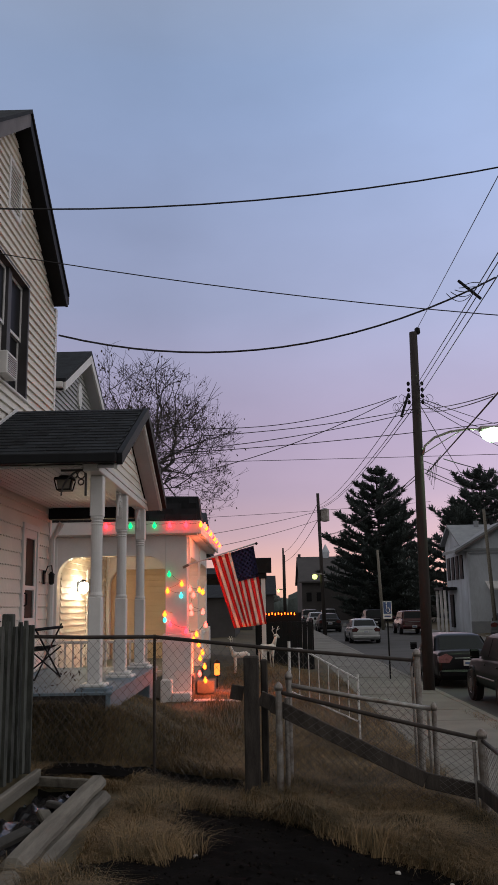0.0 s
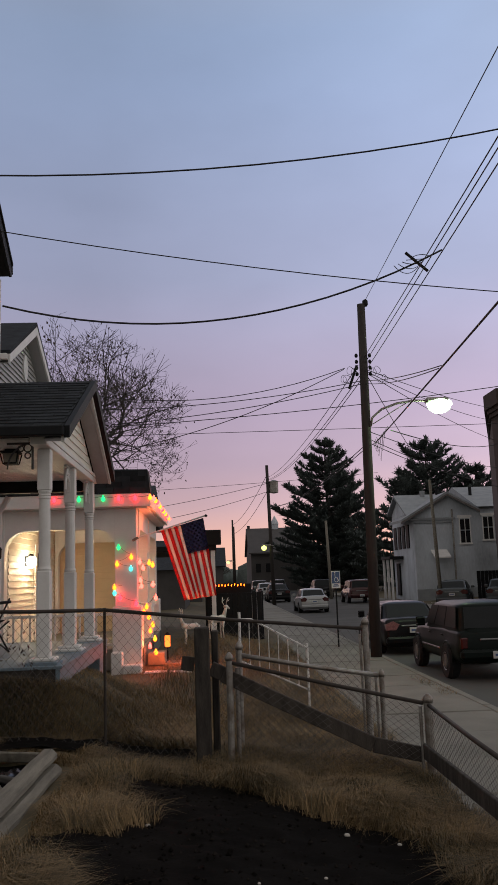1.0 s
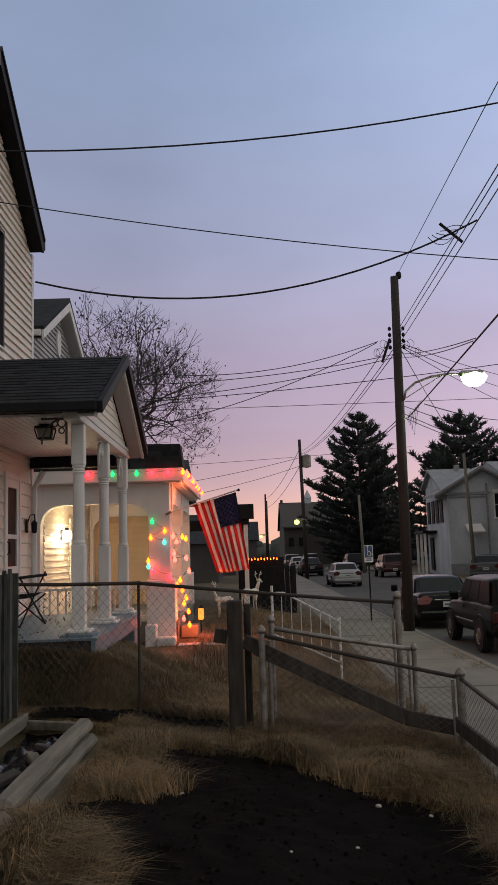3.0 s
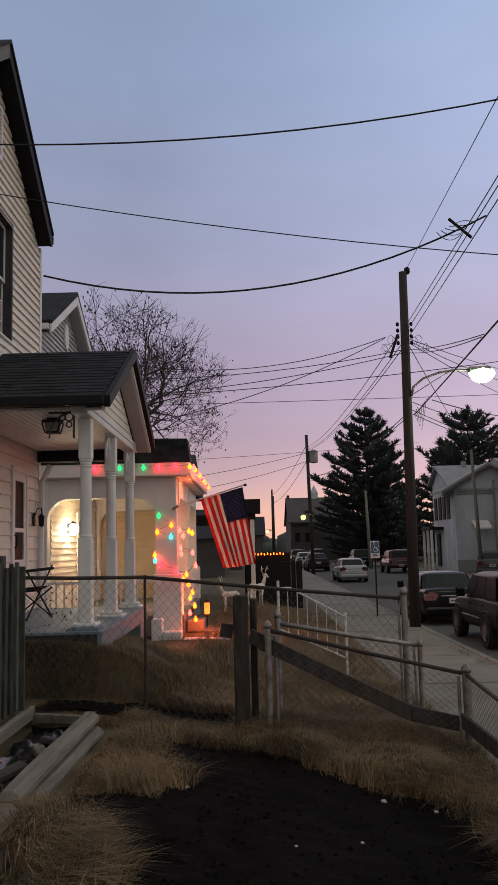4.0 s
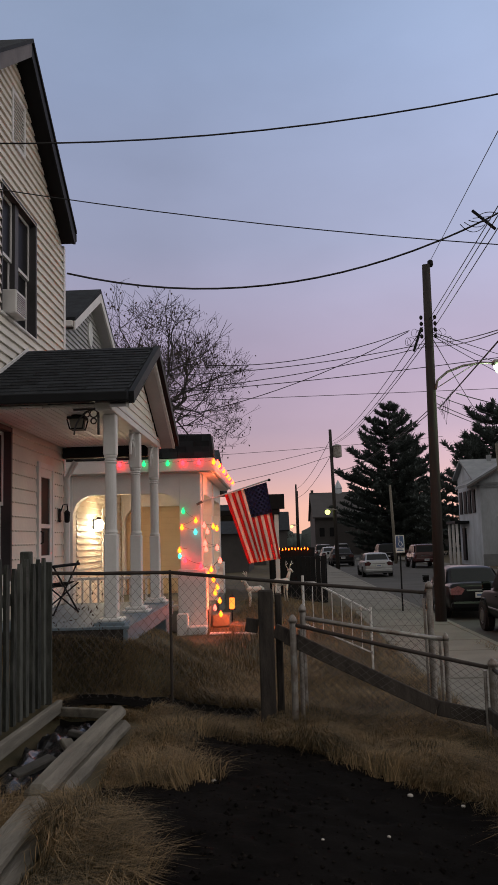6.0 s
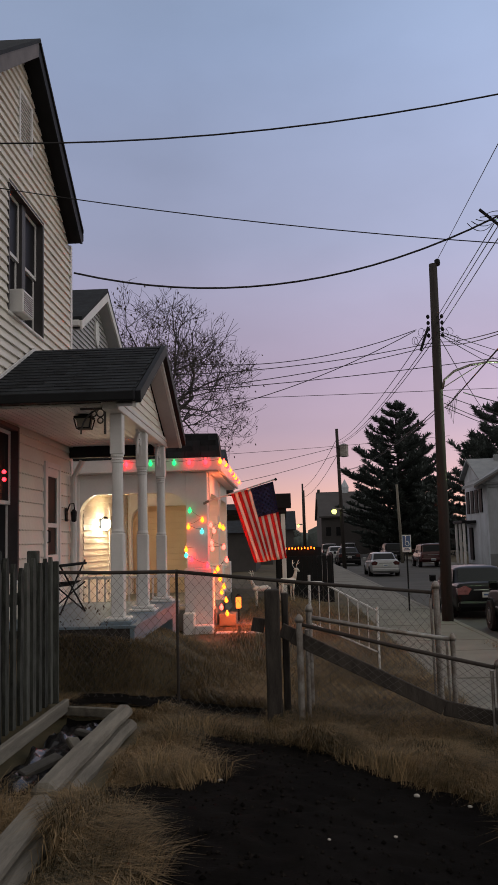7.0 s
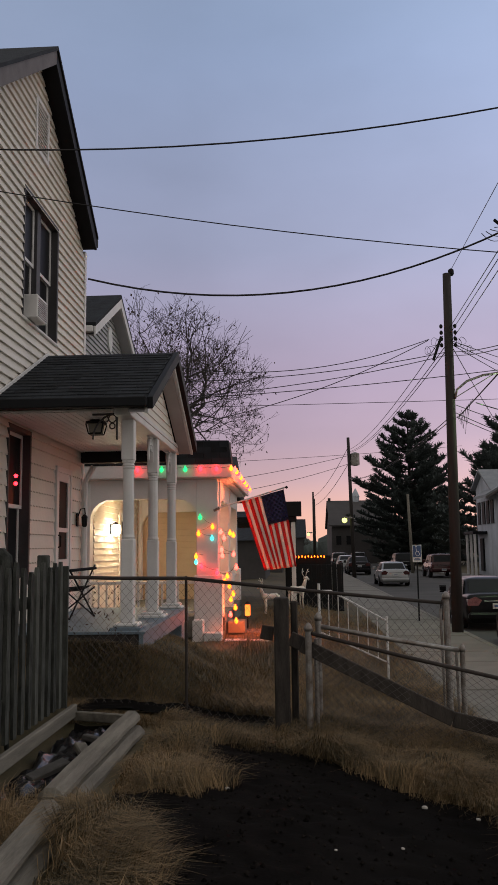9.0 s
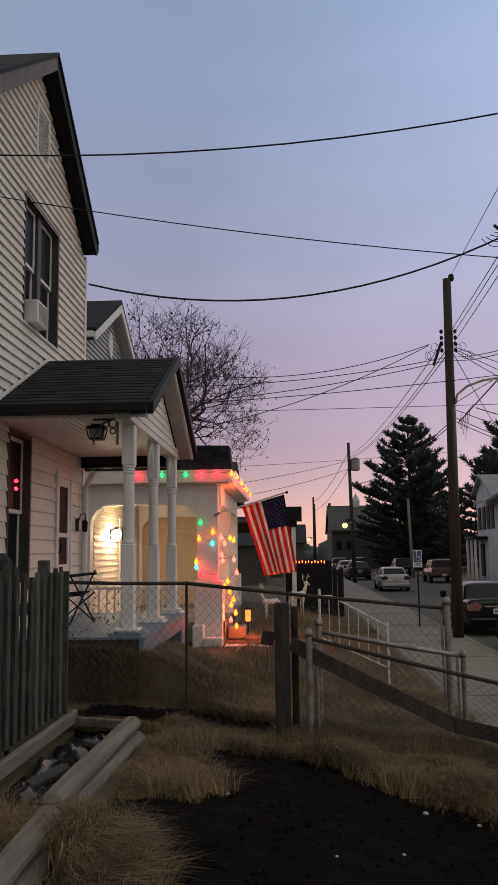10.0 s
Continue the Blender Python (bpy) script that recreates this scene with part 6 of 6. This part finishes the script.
for x0, z0, z1 in ((16.75, 3.9, 5.6), (18.35, 4.1, 5.7)):
    bm = bmnew()
    for q in ((x0, x0 + 0.06, z0, z1), (x0 + 0.72, x0 + 0.78, z0, z1), (x0 + 0.06, x0 + 0.72, z1 - 0.06, z1), (x0 + 0.37, x0 + 0.41, z0, z1 - 0.06), (x0 - 0.06, x0 + 0.84, z0 - 0.12, z0), (x0 - 0.1, x0 + 0.88, z1, z1 + 0.16)):
        box(bm, q[0], q[1], WY - 0.08, WY + 0.02, q[2], q[3])
    wn_ = part("window", bm, M_TRIM, white_house)
    for za, zb in ((z0, (z0 + z1) / 2 - 0.03), ((z0 + z1) / 2 + 0.03, z1 - 0.12)):
        bm = bmnew(); box(bm, x0 + 0.06, x0 + 0.72, WY - 0.03, WY - 0.005, za, zb); part("pane", bm, M_GLASS, wn_)
for q in ((58.3, 3.7, 5.3), (59.6, 3.7, 5.3), (60.9, 3.7, 5.3), (62.3, 3.7, 5.3)):
    bm = bmnew(); box(bm, 13.55, 13.62, q[0], q[0] + 0.8, q[1], q[2]); part("window", bm, M_DARK, white_house)
bm = bmnew(); prism(bm, [(WY - 1.0, 3.0), (WY, 3.5), (WY, 3.4), (WY - 1.0, 2.9)], "x", 14.7, 15.8); part("awning", bm, M_TRIM, white_house)
bm = bmnew(); box(bm, 12.6, 13.6, 60.5, 63.7, 3.0, 3.2, 0.02); part("porch_roof", bm, M_DARK, white_house)
for yy in (60.7, 62.0, 63.4):
    bm = bmnew(); box(bm, 12.7, 12.85, yy, yy + 0.15, 0.1, 3.0); part("porch_post", bm, M_TRIM, white_house)
bm = bmnew(); box(bm, 13.5, 13.63, 61.6, 62.5, 0.4, 2.7); part("door", bm, M_DARK, white_house)
bm = bmnew(); box(bm, 19.5, 24, WY - 1.5, WY, 3.1, 3.3, 0.02); part("side_porch_roof", bm, M_DARK, white_house)
bm = bmnew(); tube(bm, [(16.3, WY - 0.06, 0.3), (16.3, WY - 0.06, 6.2)], 0.06, 6); part("downpipe", bm, M_GALV, white_house)
board_wall = thing("board_fence", "dark board fence in front of the white house", "fence")
for k in range(26):
    bm = bmnew(); box(bm, 16.8 + 0.25 * k, 17.03 + 0.25 * k, 54.0, 54.05, 0.1, 2.0 if k < 10 else 2.6, 0.01); part("board", bm, M_DARK, board_wall)
brick = thing("brick_building", "dark red brick building with a stepped cornice and arched window", "building")
bm = bmnew(); prism(bm, [(14.25, 41.5), (14.25, 39.9), (26, 38.6), (26, 52), (17.2, 51)], "z", 0, 10.2); wb = part("wall", bm, M_BRICK, brick)
for d, z0, z1 in ((0.12, 9.6, 9.8), (0.22, 9.8, 10.0), (0.35, 10.0, 10.75)):
    bm = bmnew(); prism(bm, [(14.25 - d, 41.5), (14.25 - d, 39.9 - d), (26, 38.6 - d), (26, 52), (17.2, 51)], "z", z0, z1); part("cornice", bm, M_BRICK, brick)
bm = bmnew(); prism(bm, [(14.5, 6.2), (15.5, 6.2)] + [(15.0 + 0.5 * math.cos(a), 8.2 + 0.5 * math.sin(a)) for a in [k * math.pi / 10 for k in range(11)]], "y", 39.70, 39.9)
wbk = part("window", bm, M_TRIM, brick, "tall arched window with pale louvres")
for k in range(14):
    bm = bmnew(); box(bm, 14.55, 15.45, 39.66, 39.70, 6.3 + 0.15 * k, 6.38 + 0.15 * k); part("slat", bm, M_GALV, wbk)
bm = bmnew(); box(bm, 14.4, 15.6, 39.6, 39.95, 6.05, 6.2, 0.01); part("sill", bm, M_PAVE, brick)

# ---- the end of the street ----
M_FARDARK = mat("distant_brick", (0.07, 0.065, 0.065), 0.95, vary=0.25, scale=0.5, fine=5, bump=0)
church = thing("church", "distant dark gabled church with a small pale cupola", "church")
bm = bmnew(); prism(bm, [(118, 0), (134, 0), (134, 5.2), (126, 8.6), (118, 5.2)], "x", 5.3, 14); part("wall", bm, M_FARDARK, church)
bm = bmnew(); prism(bm, [(117.5, 5.1), (126, 8.8), (134.5, 5.1), (134.5, 5.3), (126, 9.1), (117.5, 5.3)], "x", 5.0, 14.2); part("roof", bm, M_FARDARK, church)
bm = bmnew(); lathe(bm, [(0.55, 8.6), (0.55, 9.6), (0.62, 9.65), (0.45, 10.1), (0.05, 10.9)], 9.3, 126, 8); part("cupola", bm, M_STUCCO, church)
bm = bmnew(); box(bm, 5.2, 5.6, 125.8, 126.2, 8.8, 9.5); part("finial", bm, M_FARDARK, church)
for x in (5.9, 7.3):
    bm = bmnew(); box(bm, x, x + 0.7, 117.9, 118.05, 2.6, 3.8); part("window", bm, M_GLASS, church)
for x0, x1, y, h, lab in ((-9, -1.5, 45, 4.2, "low dark house further along the street"), (-8, -0.8, 60, 5.0, "dark two-storey house further along"), (-7, 1.0, 85, 5.2, "distant dark house along the street"), (14, 22, 110, 6, "distant dark house behind the conifers"), (8.5, 11, 140, 5.5, "distant pale house at the end of the street")):
    ob = thing("house", lab, "house")
    bm = bmnew(); box(bm, x0, x1, y, y + 9, 0, h * 0.62); part("wall", bm, M_STUCCO if "pale" in lab else M_FARDARK, ob)
    bm = bmnew(); prism(bm, [(y - 0.3, h * 0.62), (y + 4.5, h), (y + 9.3, h * 0.62)], "x", x0 - 0.3, x1 + 0.3); part("roof", bm, M_SHINGLE, ob)
    for k in range(2):
        bm = bmnew(); box(bm, x0 + 1.2 + 2.2 * k, x0 + 2.0 + 2.2 * k, y - 0.04, y + 0.05, 1.1, 2.3); part("window", bm, M_GLASS, ob)


# ---- trees ----
def bare_tree(x, y, height, spread, seed, label, leaves=1500, levels=6, trunk_r=0.22):
    r = random.Random(seed)
    ob = thing("tree", label, "tree")
    bm = bmnew()
    tips = []

    def grow(p, d, ln, rad, lev):
        rad = max(rad, 0.0075)
        if lev >= 2 and ((p.x - x - 0.3) / (height * 0.30)) ** 2 + ((p.z - height * 0.69) / (height * 0.285)) ** 2 > 1 + r.uniform(-0.15, 0.05):
            return
        pts = [p]
        n = 4 if lev < 3 else 3
        q = p
        for _ in range(n):
            d = (d + Vector((r.gauss(0, .13), r.gauss(0, .13), r.gauss(0.05, .09)))).normalized()
            q = q + d * ln / n
            pts.append(q)
        tube(bm, pts, [rad * (1 - 0.45 * k / n) for k in range(n + 1)], 7 if lev < 2 else 4 if lev < 4 else 3, cap=False)
        if lev >= levels:
            tips.extend(pts[1:])
            return
        for k in range(5 if lev == 0 else 4 if lev in (2, 3) else 3):
            side = Vector((r.gauss(0, 1), r.gauss(0, 1), r.gauss(0.25, 0.5))).normalized()
            nd = (d * (0.75 if k == 0 else 0.45) + side * spread * (0.5 if k == 0 else 0.85)).normalized()
            grow(pts[-1] if k < 2 else pts[r.randint(2, n)], nd, ln * r.uniform(0.62, 0.82), rad * (0.62 if k == 0 else 0.48), lev + 1)
    grow(Vector((x, y, 0.3)), Vector((0, 0, 1)), height * 0.34, trunk_r, 0)
    part("trunk", bm, M_BARK, ob)
    verts, faces = [], []
    for _ in range(leaves):
        p = tips[r.randrange(len(tips))] + Vector((r.gauss(0, .12), r.gauss(0, .12), r.gauss(-0.08, .1)))
        a, b = Vector((r.gauss(0, 1), r.gauss(0, 1), r.gauss(0, 1))).normalized() * 0.04, Vector((r.gauss(0, .4), r.gauss(0, .4), -1)).normalized() * 0.11
        i = len(verts)
        verts += [p, p + a + b * .5, p + b, p - a + b * .5]
        faces.append((i, i + 1, i + 2, i + 3))
    me = bpy.data.meshes.new("leaves")
    me.from_pydata(verts, [], faces)
    me.materials.append(M_LEAF)
    lv = new("leaves", me)
    lv.parent = ob
    lv["kind"] = "stuff"
    return ob


bare_tree(-4.2, 31.0, 11.1, 0.9, 11, "bare tree with a few dead leaves behind the lit porch", leaves=1500, levels=7, trunk_r=0.27)
bare_tree(1.2, 130.0, 4.6, 0.8, 5, "distant bare tree at the end of the street", leaves=300, levels=5)
bare_tree(-1.5, 120.0, 4.2, 0.8, 8, "distant bare tree at the end of the street", leaves=300, levels=5)


def conifer(x, y, height, width, seed, label, gap=0.1, shape=1.0):
    """An old pine: flat tiers of limbs with upswept ends and many short needle sprays, with gaps between the tiers."""
    r = random.Random(seed)
    ob = thing("conifer", label, "tree", group="conifers")
    bm = bmnew(); tube(bm, [(x, y, 0), (x + 0.1, y, height * 0.5), (x, y, height * 0.97)], [height * 0.02, height * 0.013, 0.05], 8); 
    verts, faces = [], []
    limbs = []
    tiers = int(height * 1.0)
    for k in range(tiers):
        f = k / (tiers - 1)
        z = height * (0.05 + 0.93 * f)
        reach = width * min(1.0, 0.20 + 1.25 * (1 - f) ** shape) * (1 + r.uniform(-0.22, 0.15))
        for _ in range(int(26 - 13 * f)):
            a = r.uniform(0, 2 * math.pi)
            ln = reach * r.uniform(0.4, 1.12)
            zz = z + r.gauss(0, 0.13 + 0.3 * (1 - f))
            limbs.append([Vector((x + math.cos(a) * ln * s, y + math.sin(a) * ln * s, zz + ln * (0.05 * math.sin(s * 3.0) - 0.12 * s + (0.22 + 0.30 * f) * s ** 3))) for s in (0, 0.2, 0.4, 0.6, 0.8, 1.0)])
    for pts in limbs:
        tube(bm, pts, [0.07, 0.06, 0.05, 0.04, 0.03, 0.015], 4, cap=False)
        ln = (pts[-1] - pts[0]).length
        for _ in range(int(24 + (46 - 16 * max(0.0, (pts[0].z / height - 0.45))) * ln)):
            s = r.uniform(0.12, 1.0) ** 0.7 * 5
            i0 = min(4, int(s))
            p = pts[i0].lerp(pts[i0 + 1], s - i0)
            d = (pts[i0 + 1] - pts[i0]).normalized()
            out = (d * 0.9 + Vector((r.gauss(0, .7), r.gauss(0, .7), r.gauss(0.16, .2)))).normalized()
            w = out.cross(Vector((0, 0, 1))).normalized() * r.uniform(0.05, 0.12)
            q = p + out * r.uniform(0.35, 0.85)
            i = len(verts)
            verts += [p - w * .4, p + w * .4, (p + q) / 2 + w + Vector((0, 0, 0.05)), q, (p + q) / 2 - w + Vector((0, 0, 0.05))]
            faces.append((i, i + 1, i + 2, i + 3, i + 4))
    part("trunk", bm, M_BARK, ob)
    me = bpy.data.meshes.new("needles")
    me.from_pydata(verts, [], faces)
    me.materials.append(M_HAZYNEEDLE)
    nd = new("needles", me)
    nd.parent = ob
    nd["kind"] = "stuff"


conifer(13.7, 100, 17.7, 6.2, 3, "tall dark pine with layered limbs", shape=0.9)
conifer(22.0, 85, 14.6, 7.5, 6, "broad dark pine behind the white house", shape=0.8)
conifer(28.0, 88, 12.5, 5.5, 9, "smaller dark pine behind the roofs", shape=0.8)
conifer(17.5, 108, 14.0, 4.5, 13, "dark pine in the row beyond the street", shape=0.9)
bm = bmnew()
for k in range(60):
    bmesh.ops.create_icosphere(bm, subdivisions=2, radius=1.0, matrix=pose(-60 + 3.2 * k + random.uniform(-1, 1), 190 + random.uniform(-10, 10), random.uniform(0.5, 2.5)) @ Matrix.Diagonal((2.6, 2.0, random.uniform(1.5, 3.6), 1)))
for v in bm.verts:
    v.co += Vector((0, 0, 1)) * 0.9 * noise.noise(v.co * 0.9) + Vector((0.5, 0, 0)) * noise.noise(v.co * 1.7)
tagged(part("far_woods", bm, M_HAZYNEEDLE), "dark line of distant trees at the horizon", "woods", kind="stuff")
# scraps of litter on the verge across the street
for x, y, rz in ((12.6, 52.5, 20), (13.0, 53.6, 70), (13.5, 52.2, 140), (14.0, 53.0, 10)):
    bm = bmnew()
    g = [[bm.verts.new((-0.2 + 0.1 * i, -0.15 + 0.1 * j, 0.05 + 0.10 * abs(noise.noise((i * 0.9 + x, j * 0.8, y))))) for j in range(4)] for i in range(5)]
    for i in range(4):
        for j in range(3):
            bm.faces.new((g[i][j], g[i + 1][j], g[i + 1][j + 1], g[i][j + 1]))
    bmesh.ops.solidify(bm, geom=bm.faces[:], thickness=0.02)
    bmesh.ops.transform(bm, matrix=pose(x, y, 0.09, 0, 0, rz), verts=bm.verts)
    tagged(part("paper_scrap", bm, M_TRIM), "crumpled white scrap of litter on the verge", "litter", group="litter")
